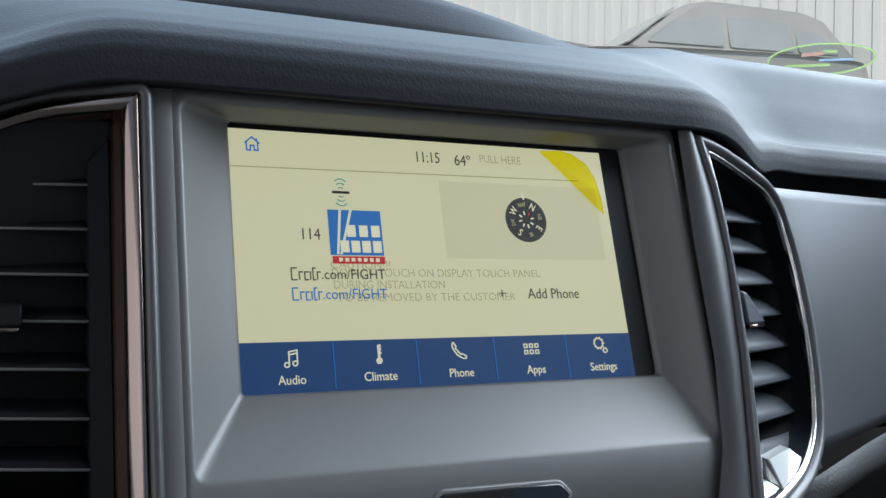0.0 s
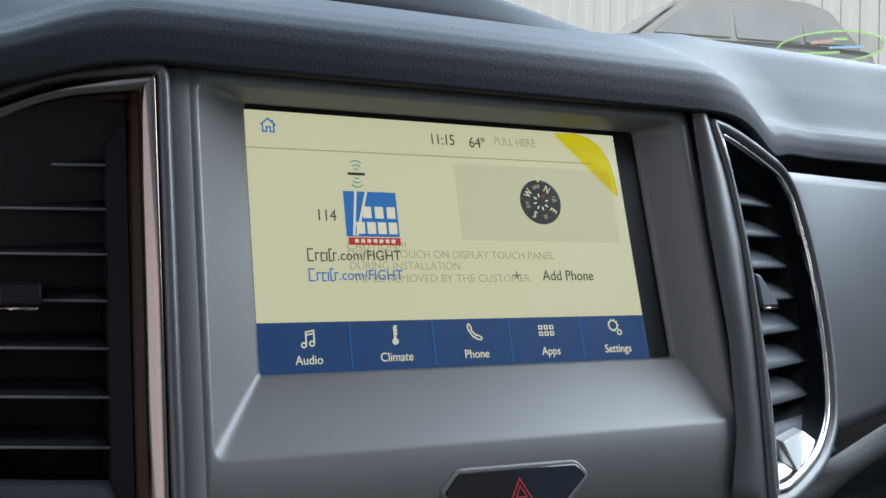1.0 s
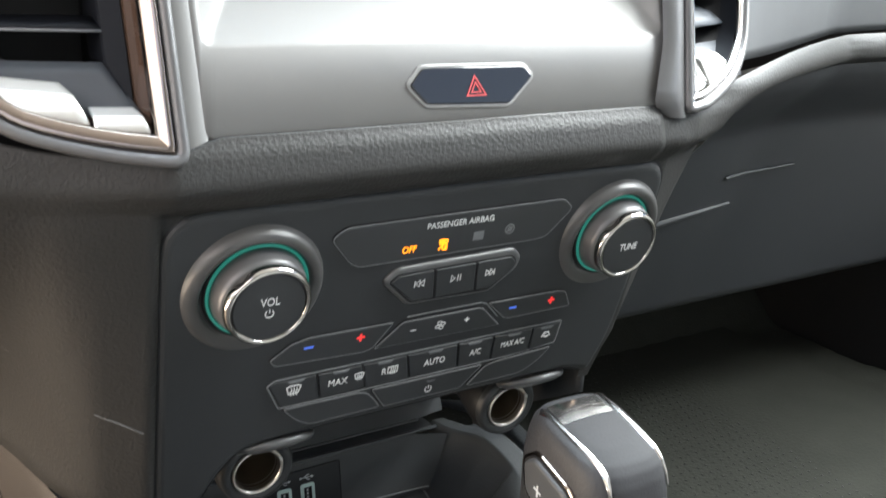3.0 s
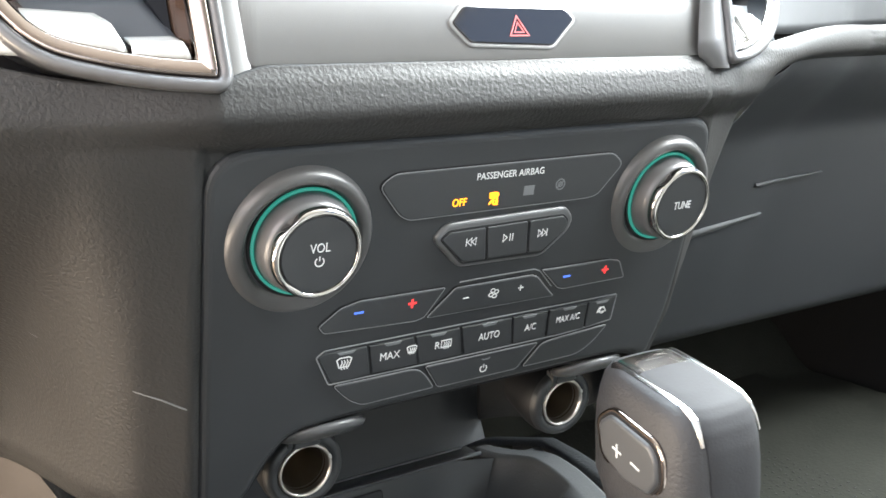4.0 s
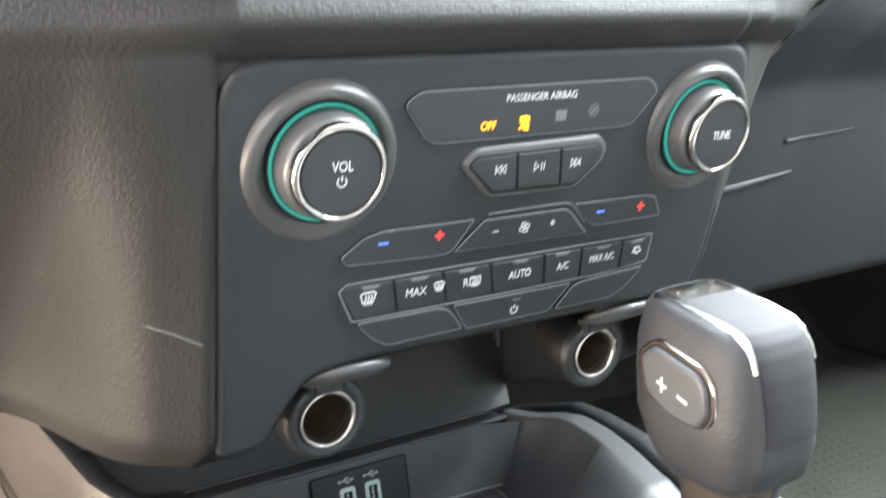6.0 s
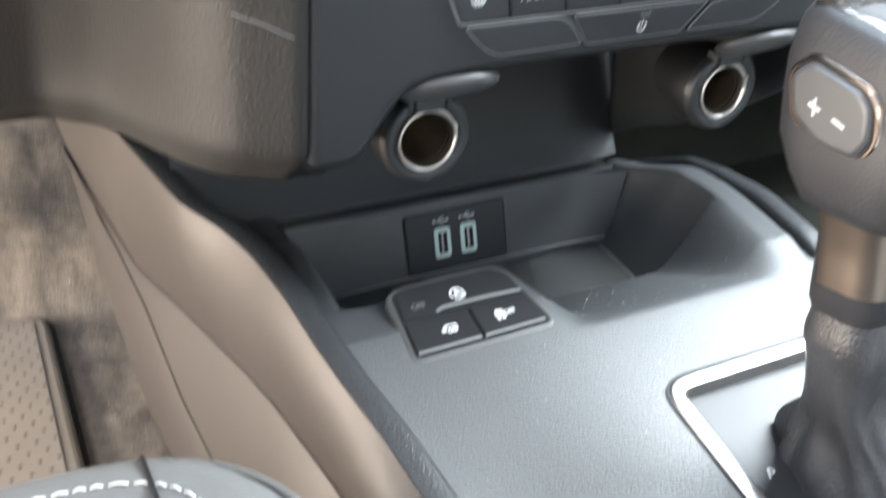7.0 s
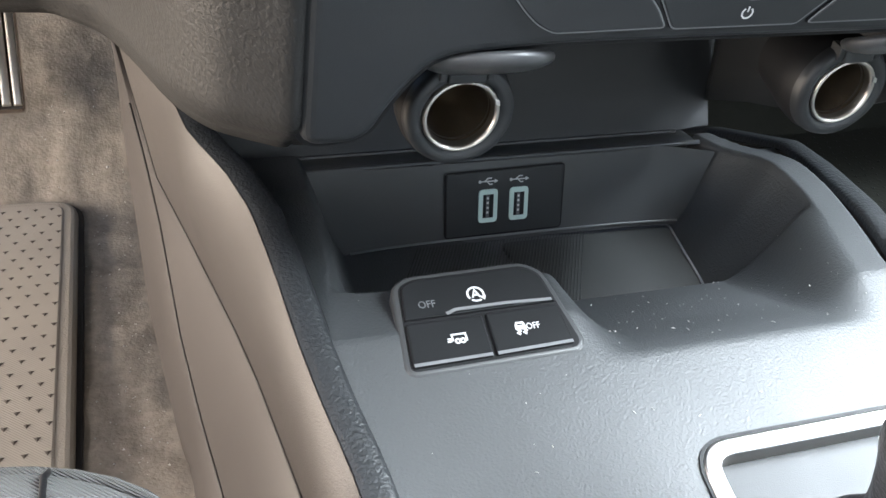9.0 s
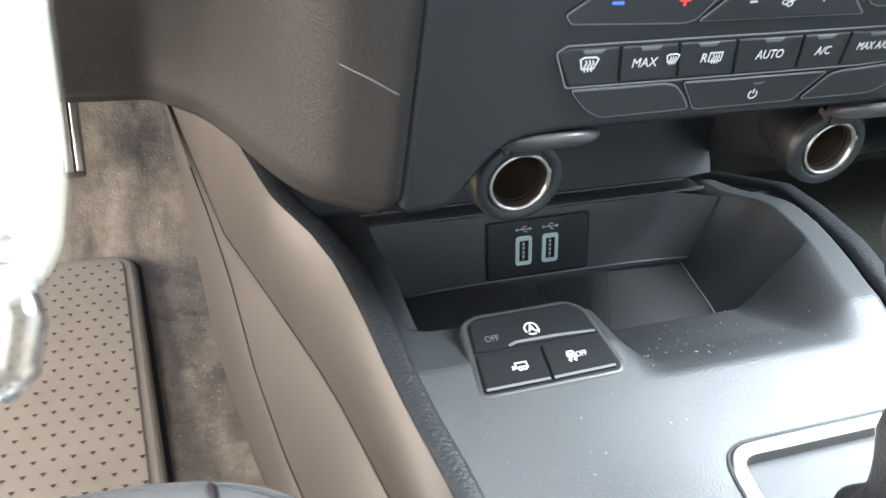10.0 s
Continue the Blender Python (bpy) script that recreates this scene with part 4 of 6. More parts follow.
ribbons("airbag_light", [[(bx0 + x * 0.001, bz0 + y * 0.001) for x, y in st] for st in ([(-2.0, 2.4), (0.2, 2.6), (-0.2, 0.4), (-1.8, 0.6), (-2.0, 2.4)], [(-1.0, 2.5), (-0.9, 0.5)], arc(1.2, 1.6, 0.8, 0, 360, 8), [(-2.2, -2.2), (-0.4, -0.2), (0.8, 0.6), (2.0, -0.2)], [(0.6, -1.1), (1.6, -0.7), (1.9, -1.4), (0.5, -2.5), (2.2, -2.5)], [(-0.4, -0.3), (-0.2, -2.2)], [(-2.0, 1.5), (0.0, 1.5)])], 0.0007, PM, K + 0.0002, AMBER, airbag, "lit amber lamp")
lx, lz = P([(0.0083, 1.0400)])[0]
plate("dark_lamp", [(lx - 0.0027, lz - 0.0020), (lx + 0.0027, lz - 0.0020), (lx + 0.0027, lz + 0.0022), (lx - 0.0027, lz + 0.0022)], PM, K - 0.0002, K + 0.0001, GREY, airbag, soft=0.00005, steps=1)
lx, lz = P([(0.0247, 1.0412)])[0]
ribbons("dark_lamp", [arc(lx, lz, 0.0023, 0, 360, 14), arc(lx, lz, 0.0010, 0, 360, 10), [(lx - 0.0018, lz - 0.0016), (lx + 0.0018, lz + 0.0016)]], 0.0006, PM, K + 0.0001, GREY, airbag)

# media keys set in a raised frame
frame_o = rounded(P([(-0.0366, 1.0240), (-0.0306, 1.0300), (0.0300, 1.0312), (0.0352, 1.0258), (0.0335, 1.0200), (0.0205, 1.0098), (-0.0226, 1.0104)]), 0.003, 4)
# the frame's paler grey holds the highlight of its bevel
plate("key_frame", frame_o, PM, -0.001, 0.0020, RAISED, panel, "raised frame round the media keys", soft=0.0018, steps=4)
pocket = rounded(P([(-0.0338, 1.0240), (-0.0298, 1.0275), (0.0288, 1.0283), (0.0322, 1.0250), (0.0308, 1.0207), (0.0195, 1.0115), (-0.0218, 1.0120)]), 0.002, 4)
plate("key_pocket", pocket, PM, 0.0, 0.0021, BLACK, panel, soft=0.0001, steps=1)
for pts in ([(-0.0330, 1.0237), (-0.0295, 1.0268), (-0.0118, 1.0270), (-0.0100, 1.0128), (-0.0213, 1.0128)], [(-0.0112, 1.0270), (0.0096, 1.0273), (0.0112, 1.0128), (-0.0094, 1.0128)], [(0.0102, 1.0273), (0.0284, 1.0276), (0.0315, 1.0248), (0.0301, 1.0210), (0.0192, 1.0125), (0.0118, 1.0128)]):
    key(pts, "media_key", rim=False, h=0.0027, r=0.0010)


def glyph(name, strokes, x, z, mat=WHITE, w=0.0005, h=K + 0.0001, s=0.001, closed=False):
    c = P([(x, z)])[0]
    return ribbons(name, [[(c[0] + a * s, c[1] + b * s) for a, b in st] for st in strokes], w, PM, h, mat, panel, closed=closed)


def tri(x, d, r=1.5):
    return [(x - d * 0.9, -r), (x + d * 0.9, 0), (x - d * 0.9, r), (x - d * 0.9, -r)]


glyph("previous_print", [tri(-0.3, -1), tri(1.7, -1), [(-1.6, -1.6), (-1.6, 1.6)]], -0.0192, 1.0216, h=0.0028, w=0.0004, s=0.0011)
glyph("play_print", [tri(-1.6, 1), [(0.6, -1.5), (0.6, 1.5)], [(1.8, -1.5), (1.8, 1.5)]], 0.0002, 1.0213, h=0.0028, w=0.0004, s=0.0011)
glyph("next_print", [tri(-1.7, 1), tri(0.3, 1), [(1.6, -1.6), (1.6, 1.6)]], 0.0185, 1.0212, h=0.0028, w=0.0004, s=0.0011)
# temperature and fan keys
key([(-0.0836, 0.9943), (-0.0747, 1.0007), (-0.0665, 1.0026), (-0.0269, 1.0022), (-0.0357, 0.9907), (-0.0400, 0.9895), (-0.0811, 0.9912)], "temperature_key")
key([(-0.0348, 0.9900), (-0.0218, 1.0013), (0.0179, 1.0013), (0.0212, 0.9999), (0.0288, 0.9922), (0.0318, 0.9895)], "fan_key")
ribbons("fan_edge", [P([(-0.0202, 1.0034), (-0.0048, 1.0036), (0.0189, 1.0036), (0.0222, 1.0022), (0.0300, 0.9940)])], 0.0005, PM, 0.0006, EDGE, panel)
key([(0.0228, 1.0028), (0.0629, 1.0024), (0.0685, 1.0010), (0.0733, 0.9922), (0.0368, 0.9919), (0.0335, 0.9928)], "temperature_key")
for x in (-0.0668, 0.0374):
    glyph("cooler_print", [[(-2.1, 0), (2.1, 0)]], x, 0.9979, BLUEG, 0.0009)
for x in (-0.0426, 0.0601):
    glyph("warmer_print", [[(-2.0, 0), (2.0, 0)], [(0, -2.0), (0, 2.0)]], x, 0.9979, REDG, 0.0009)
glyph("fan_less_print", [[(-1.4, 0), (1.4, 0)]], -0.0164, 0.9961)
glyph("fan_more_print", [[(-1.4, 0), (1.4, 0)], [(0, -1.4), (0, 1.4)]], 0.0120, 0.9963)
glyph("fan_print", [arc(1.45 * math.cos(a), 1.45 * math.sin(a), 1.15, 0, 360, 10, 0.85) for a in (0.4, 1.97, 3.54, 5.11)], -0.0022, 0.9960, w=0.0004)
# climate row: top and foot of each dividing line
xs = [(-0.0833, -0.0772), (-0.0611, -0.0585), (-0.0393, -0.0362), (-0.0166, -0.0138), (0.0106, 0.0124), (0.0309, 0.0313), (0.0540, 0.0540), (0.0712, 0.0700)]
for n, (a, b) in enumerate(zip(xs, xs[1:])):
    if n == 0:
        pts = [(-0.0833, 0.9812), (-0.0801, 0.9830), (b[0] - 0.0003, 0.9824), (b[1] - 0.0003, 0.9690), (-0.0768, 0.9688)]
    else:
        pts = [(a[0] + 0.0003, 0.9824), (b[0] - 0.0003, 0.9824 + 0.0010 * (n == 6)), (b[1] - 0.0003, 0.9692 + 0.0020 * (n == 6)), (a[1] + 0.0003, 0.9692)]
    key(pts, "climate_key", rim=False, h=0.0010, r=0.0006)
    c = (a[0] + b[0]) / 2 + (0.0016, 0.0006, 0.0002, 0.0014, -0.0006, 0.0006, 0.0)[n]
    plate("indicator", rounded(P([(c - 0.0042, 0.9820), (c + 0.0042, 0.9820), (c + 0.0030, 0.9806), (c - 0.0030, 0.9806)]), 0.0004, 2), PM, 0.0008, 0.00112, GREY, panel, soft=0.0001, steps=1)
row_o = rounded(P([(-0.0838, 0.9814), (-0.0805, 0.9838), (0.0712, 0.9840), (0.0702, 0.9710), (0.0414, 0.9688), (-0.0295, 0.9684), (-0.0776, 0.9684)]), 0.001, 3)
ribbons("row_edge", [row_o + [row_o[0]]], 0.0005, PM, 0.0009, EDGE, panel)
SHIELD = [[(-2.6, 1.4), (-1.6, 2.0), (1.6, 2.0), (2.6, 1.4), (1.7, -1.4), (-1.7, -1.4), (-2.6, 1.4)]] + [[(x, 1.2), (x + 0.4, 0.2), (x - 0.1, -0.9), (x + 0.3, -2.3)] for x in (-1.0, 0.0, 1.0)]
glyph("defrost_print", SHIELD, -0.0715, 0.9770, s=0.00125, h=0.0012)
writing("max_print", "MAX", *P([(-0.0507, 0.9761)])[0], 0.0049, PM, 0.0012, WHITE, panel, squeeze=0.9)
glyph("max_defrost_print", SHIELD, -0.0403, 0.9768, s=0.0009, w=0.0004, h=0.0012)
writing("rear_print", "R", *P([(-0.0279, 0.9762)])[0], 0.0049, PM, 0.0012, WHITE, panel, squeeze=0.9)
glyph("rear_defrost_print", [[(-2.3, -1.4), (-2.3, 1.7), (2.3, 1.7), (2.3, -1.4), (-2.3, -1.4)]] + SHIELD[1:], -0.0234, 0.9763, s=0.00105, w=0.0004, h=0.0012)
writing("auto_print", "AUTO", *P([(-0.0012, 0.9759)])[0], 0.0049, PM, 0.0012, WHITE, panel, squeeze=0.82)
writing("ac_print", "A/C", *P([(0.0213, 0.9759)])[0], 0.0047, PM, 0.0012, WHITE, panel, squeeze=0.82)
writing("max_ac_print", "MAX A/C", *P([(0.0427, 0.9766)])[0], 0.0046, PM, 0.0012, WHITE, panel, squeeze=0.74)
glyph("recirculation_print", [[(-2.4, -1.0), (-1.4, 1.2), (1.0, 1.2), (2.4, -1.0), (-2.4, -1.0)], arc(0.2, -0.4, 1.4, 40, 320, 10)], 0.0630, 0.9775, s=0.00105, w=0.00045, h=0.0012)
# lowest row
key([(-0.0755, 0.9674), (-0.0389, 0.9673), (-0.0347, 0.9660), (-0.0310, 0.9622), (-0.0268, 0.9563), (-0.0614, 0.9558), (-0.0666, 0.9584), (-0.0706, 0.9620)], "blank_key", r=0.002)
key([(-0.0325, 0.9672), (0.0275, 0.9672), (0.0168, 0.9560), (-0.0248, 0.9558)], "power_key", r=0.0015)
key([(0.0203, 0.9562), (0.0295, 0.9660), (0.0352, 0.9672), (0.0686, 0.9690), (0.0620, 0.9620), (0.0553, 0.9578), (0.0504, 0.9564)], "blank_key", r=0.002)
POWER = [arc(0, 0, 1.7, 125, 415, 16), [(0, 0.4), (0, 2.2)]]
glyph("power_print", POWER, -0.0019, 0.9603)
glyph("indicator", [[(-2.2, 5.0), (-1.4, 4.4), (1.4, 4.4), (2.2, 5.0)]], -0.0012, 0.9604, GREY, 0.0007)


def dial_knob(x, word, power):
    kn = thing("rotary_knob", (x, panel_y(1.030), 1.030), "black rotary knob with chrome bezel and teal lit ring", "knob", group="control panel knobs")
    m = PM @ Matrix.Translation((x, (1.030 - 1.021) / PC, 0))

    def brow(u, v):
        a = 2 * math.pi * u
        h = 0.0052 * (0.5 + 0.5 * math.sin(a)) ** 0.8
        r, q = ((0.0292, -0.0003), (0.0285, 0.35 * h), (0.0272, 0.8 * h), (0.0258, h), (0.0240, 0.97 * h), (0.0228, 0.75 * h), (0.0220, 0.0))[round(v * 6)]
        return m @ Vector((r * math.cos(a) - 0.0012, r * math.sin(a), q))
    surface("surround", brow, 64, 7, BROW, kn, "raised crescent round the knob", closed_u=True)
    turned("seat_ring", [(0.0222, -0.001), (0.0222, 0.0006), (0.0206, 0.0008)], m, BLACK, kn)
    loft("light_ring", [[m @ Vector((r * math.cos(2 * math.pi * i / 64), r * math.sin(2 * math.pi * i / 64), h)) for i in range(64)] for r, h in ((0.0210, 0.0008), (0.0209, 0.0016), (0.0199, 0.0016), (0.0198, 0.0008))], TEAL, kn, "teal lit ring")
    turned("skirt", [(0.0197, 0.0), (0.0193, 0.003), (0.0184, 0.0068), (0.0178, 0.0090), (0.0168, 0.0095)], m, GUNMETAL, kn, "grey skirt")

    def bezel(u, w):
        a = 2 * math.pi * u
        lip = 1 - 0.0022 * sum(math.exp(-((math.sin((a - c) / 2)) / 0.10) ** 2) for c in (2.3, 4.1)) / 0.0168
        r, h = ((0.0168, 0.0088), (0.0175, 0.0100), (0.0176, 0.0116), (0.0170, 0.0132), (0.0158, 0.0140), (0.0150, 0.0134), (0.0149, 0.0122))[round(w * 6)]
        r = r * lip if h < 0.0125 else r
        return m @ Vector((r * math.cos(a), r * math.sin(a), h))
    surface("bezel", bezel, 72, 7, KNOBCHROME, kn, "chrome bezel with finger notches", closed_u=True)
    turned("cap", [(0.0150, 0.0115), (0.0149, 0.0128), (0.0143, 0.0134)], m, KEY, kn)
    writing("knob_print", word, 0, 0.0026 if power else 0.0, 0.0051, m, 0.0135, WHITE, kn, squeeze=0.8)
    if power:
        ribbons("power_print", [[(a * 0.0010, b * 0.0010 - 0.0026) for a, b in st] for st in POWER], 0.00042, m, 0.0136, WHITE, kn)
    return kn


dial_knob(-0.0914, "VOL", True)
dial_knob(0.0877, "TUNE", False)

# ---- sockets under the panel ----


def socket(x):
    so = thing("power_socket", (x, 0.034, 0.920), "round 12 volt socket with its cap flipped open", "power socket", group="12 volt sockets")
    m = frame_at(x, 0.034, 0.920, -8)
    turned("housing", [(0.0150, -0.030), (0.0186, -0.012), (0.0190, -0.006), (0.0182, -0.003)], m, BLACK, so, cap=False)
    turned("collar", [(0.0184, -0.006), (0.0182, -0.001), (0.0174, 0.0010), (0.0158, 0.0016), (0.0138, 0.0012), (0.0128, 0.0002)], m, KEY, so, cap=False)
    turned("metal_rim", [(0.0128, 0.0000), (0.0126, 0.0013), (0.0121, 0.0018), (0.0114, 0.0014), (0.0110, 0.0002), (0.0106, -0.004)], m, PEDALM, so, "bright metal rim", cap=False)
    turned("barrel", [(0.0107, -0.002), (0.0104, -0.020), (0.0103, -0.034)], m, SOCKETMETAL, so, "bronze-lit metal barrel")
    turned("contact", [(0.0022, -0.034), (0.0020, -0.030), (0.0008, -0.029)], m, BRIGHT, so, n=16)
    plate("catch", [(0.0100, 0.0062), (0.0118, 0.0052), (0.0122, 0.0034), (0.0106, 0.0040)], m, -0.001, 0.0022, BRIGHT, so, soft=0.0002, steps=1)
    cap_m = m @ Matrix.Translation((0.0012, 0.0202, 0.0016)) @ Matrix.Rotation(radians(60), 4, "X")
    o = arc(0, 0.0136, 0.0196, -90, 260, 40, 0.0142)
    lid = loft("cap", [[cap_m @ Vector((q, w, h)) for q, w in inset(o, d)] for d, h in ((0.0090, -0.0006), (0.0016, -0.0008), (0.0003, -0.0002), (0.0, 0.0008), (0.0003, 0.0020), (0.0014, 0.0030), (0.0040, 0.0040), (0.0080, 0.0048), (0.0120, 0.0051))], CAPRIM, so, "open hinged cap with a domed back", cap_first=True, cap_last=True)
    plate("hinge", rounded([(-0.0062, -0.003), (0.0062, -0.003), (0.0062, 0.0035), (-0.0062, 0.0035)], 0.0008), m @ Matrix.Translation((0, 0.0150, 0)), -0.003, 0.0026, KEY, lid, soft=0.0008)
    for q in (-0.0078, 0.0078):
        plate("hinge_lug", rounded([(q - 0.0012, -0.002), (q + 0.0012, -0.002), (q + 0.0012, 0.0035), (q - 0.0012, 0.0035)], 0.0005), m @ Matrix.Translation((0, 0.0150, 0)), -0.003, 0.0024, KEY, so, soft=0.0006)
    return so


socket(-0.0750)
socket(0.0690)

# ---- centre console ----
console = thing("centre_console", (0, 0.0, 0.80), "dark plastic centre console with an open tray", "centre console")


RY = [-0.42, -0.10, -0.055, -0.0226, 0.0, 0.022, 0.05, 0.083, 0.109, 0.124, 0.138, 0.173, 0.24, 0.40]
RX = [0.088, 0.097, 0.1065, 0.1105, 0.1148, 0.1180, 0.1208, 0.1238, 0.1300, 0.1365, 0.1415, 0.1470, 0.157, 0.174]
RZ = [0.800, 0.806, 0.8222, 0.834, 0.842, 0.850, 0.860, 0.866, 0.8705, 0.8735, 0.8763, 0.883, 0.894, 0.910]
# the passenger's rail dips away behind the tray
QY = [-0.42, -0.10, -0.0226, 0.0, 0.022, 0.060, 0.100, 0.143, 0.216, 0.28]
QX = [0.090, 0.096, 0.1025, 0.1070, 0.1105, 0.1195, 0.1262, 0.1400, 0.1470, 0.150]
QZ = [0.800, 0.806, 0.834, 0.842, 0.849, 0.8535, 0.8535, 0.846, 0.822, 0.795]


def plane_z(y):
    return 0.842 + 0.36 * y if y < 0.02 else 0.8492 + 0.05 * (y - 0.02)


RIM_Y, RIM_X = [-0.3, 0.007, 0.029, 0.055, 0.079, 0.100, 0.124, 0.137, 0.16], [0.088, 0.0903, 0.0935, 0.1010, 0.1055, 0.1055, 0.1020, 0.094, 0.090]
BIN_Y, BIN_X = [-0.3, 0.03, 0.088, 0.1445], [0.078, 0.074, 0.068, 0.083]
OUT_Y, OUT_X = [-0.3, 0.0, 0.0286, 0.0574, 0.082, 0.104, 0.130, 0.141, 0.16], [0.092, 0.1030, 0.1080, 0.1160, 0.1205, 0.1200, 0.1150, 0.106, 0.101]


def top_z(x, y):
    p = plane_z(y)
    # island of switches on one side, soft lip over the tray on the other
    s = sm(x, -0.034, -0.012)
    isl = p + (0.811 - p) * sm(y, 0.044, 0.058)
    lip = 0.842 + 0.36 * min(y, 0.0) - 0.33 * max(0, min(y, 0.07)) * sm(y, -0.012, 0.03)
    lip = lip + (0.804 - lip) * sm(y, 0.066, 0.071)
    z = isl * (1 - s) + lip * s
    # tray walls
    xl, xr = lerp(y, [-0.3, 0.04, 0.06, 0.14], [0.2, 0.118, 0.112, 0.108]), eased(y, RIM_Y, RIM_X)
    if x < 0:
        wall = 1 - sm(xl + x, 0.0, 0.020)
    else:
        front = 1 - sm(y, 0.045, 0.095)
        xf = eased(y, BIN_Y, BIN_X) - 0.010 * front
        k = max(0.0, min(1.0, (x - xf) / (xr - xf)))
        wall = 0.72 * k + 0.28 * k * k if k < 0.94 else 0.924 + 0.076 * math.sin((k - 0.94) / 0.06 * math.pi / 2)
        wall += (sm(k, 0.0, 1.0) - wall) * front
    rim = 0.842 + 0.36 * min(y, 0.02) + 0.10 * max(0, min(y, 0.10) - 0.02) - 0.0055 * sm(y, 0.10, 0.138)
    z += (max(rim, p if x < 0 else 0) - z) * wall
    z -= 0.014 * sm(x, -0.0095, -0.0075) * sm(-y, 0.0370, 0.0390)
    if x > 0:
        xo = eased(y, OUT_Y, OUT_X)
        z -= 0.0015 * sm(x, xo - 0.003, xo) + 0.010 * sm(x, xo, xo + 0.002) * sm(y, 0.0, 0.03)
    return z


def console_row(v):
    """Fine steps across the tray, coarser ones along the console."""
    return -0.30 + 0.32 * v / 0.5 if v < 0.5 else 0.02 + 0.13 * (v - 0.5) / 0.5


def top_point(u, v):
    y = console_row(v)
    xl, xr = -lerp(y, RY, RX) - 0.002, eased(y, RIM_Y, RIM_X) - 0.0025
    x = xl + (xr - xl) * u
    return (x, y, top_z(x, y))


def rim_point(u, v):
    y = console_row(v)
    xl, xr = eased(y, RIM_Y, RIM_X) - 0.0025, lerp(y, QY, QX) + 0.002
    x = xl + (xr - xl) * u
    return (x, y, top_z(x, y))


surface("console_top", top_point, 190, 261, CONSOLE, console, "grained dark console top with an open tray")
surface("tray_rim", rim_point, 30, 261, CONSOLE, console, "grained rim of the tray")
# back wall of the tray and the ledge over it
surface("tray_back", lambda u, v: (-0.087 - 0.024 * v + (0.172 + 0.033 * v) * u, 0.1385 + 0.0065 * v - 0.003 * (2 * u - 1) ** 4 - 0.010 * max(0, u - 0.88) / 0.12 * v, 0.809 + 0.041 * v), 30, 6, TRAY, console)
surface("ledge", lambda u, v: (-0.145 + 0.2355 * u, 0.1450 + 0.0150 * v, (0.8490, 0.8503, 0.8506, 0.8506, 0.8505, 0.8503, 0.8502, 0.8500)[round(v * 7)]), 20, 8, TRAY, console)
tube("ledge_edge", [(-0.1130 + 0.0206 * k, 0.1452, 0.8494) for k in range(11)], 0.0013, TRAY, console, "rounded ledge edge")
surface("cavity_wall", lambda u, v: (-0.1500 + 0.2590 * u, 0.1572 + 0.0040 * sm(v, 0.0, 0.10) + 0.020 * v + 0.006 * sm(u, 0.86, 1.0), 0.8498 + 0.145 * v), 40, 24, FACE, console, "dark back wall of the socket cavity")
tube("lip_foot", [(-0.1410 + 0.0227 * k, 0.1572, 0.8506) for k in range(11)], 0.0010, TRAY, console, "rounded foot of the cavity wall")
surface("cavity_cheek", lambda u, v: (0.109 + 0.001 * math.sin(math.pi * v), 0.020 + 0.150 * u, lerp(u, [0.0, 0.29, 0.61, 0.76, 0.93, 1.0], [0.925, 0.900, 0.880, 0.874, 0.865, 0.861]) * (1 - v) + 0.99 * v), 30, 8, FACE, console, "dark cheek of the socket cavity", thick=0.003)
tube("foot_edge", [(-0.0855 + 0.0168 * k, 0.1378 - 0.003 * (0.2 * k - 1) ** 4, 0.8120) for k in range(11)], 0.0005, EDGE, console, "painted highlight at the foot of the tray wall", n=6)
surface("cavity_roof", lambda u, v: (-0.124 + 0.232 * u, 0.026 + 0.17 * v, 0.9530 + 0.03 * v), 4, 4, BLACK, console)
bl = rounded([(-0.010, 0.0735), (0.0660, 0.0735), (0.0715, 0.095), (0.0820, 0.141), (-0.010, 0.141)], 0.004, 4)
# added plate that mutes the window's light patch on the bin floor
plate("bin_plate", bl, Matrix.Translation((0, 0, 0.8035)), 0.0, 0.0025, LINER, console, "matt plate added to mute glare on the bin floor", soft=0.0008, steps=2)
ribbons("bin_plate_edge", [bl[5:20]], 0.0012, Matrix.Translation((0, 0, 0.8035)), 0.0031, EDGE, console)
# ribbed mat in the tray
rib = bmesh.new()
for i in range(54):
    x = -0.088 + 0.0016 * i
    lo, hi = Vector((x, 0.066, 0.8112)), Vector((x + 0.034, 0.1345, 0.8112))
    vs = [rib.verts.new(p) for p in (lo + Vector((-0.0003, 0, 0)), lo + Vector((0.0003, 0, 0.0)), hi + Vector((0.0003, 0, 0.0)), hi + Vector((-0.0003, 0, 0.0)), lo + Vector((0, 0, 0.0004)), hi + Vector((0, 0, 0.0004)))]
    rib.faces.new((vs[0], vs[4], vs[5], vs[3]))
    rib.faces.new((vs[4], vs[1], vs[2], vs[5]))
tagged(part("ribbed_liner", rib, LINER, console), "fine ribbed rubber liner", kind="stuff")

# padded rails along both edges

def rail(sign):
    ys, xs_, zs = (RY, RX, RZ) if sign < 0 else (QY, QX, QZ)

    def f(u, v):
        y = -0.42 + (0.82 if sign < 0 else 0.70) * u
        x0 = lerp(y, ys, xs_)
        d, h = ((0.0, -0.0030), (0.0002, -0.0008), (0.0010, 0.0006), (0.0030, 0.0013), (0.0060, 0.0015), (0.0090, 0.0011), (0.0110, 0.0005), (0.0114, 0.0001), (0.0116, -0.0006), (0.0116, -0.0024))[round(v * 9)]
        return (sign * (x0 + d), y, lerp(y, ys, zs) + h)
    return f


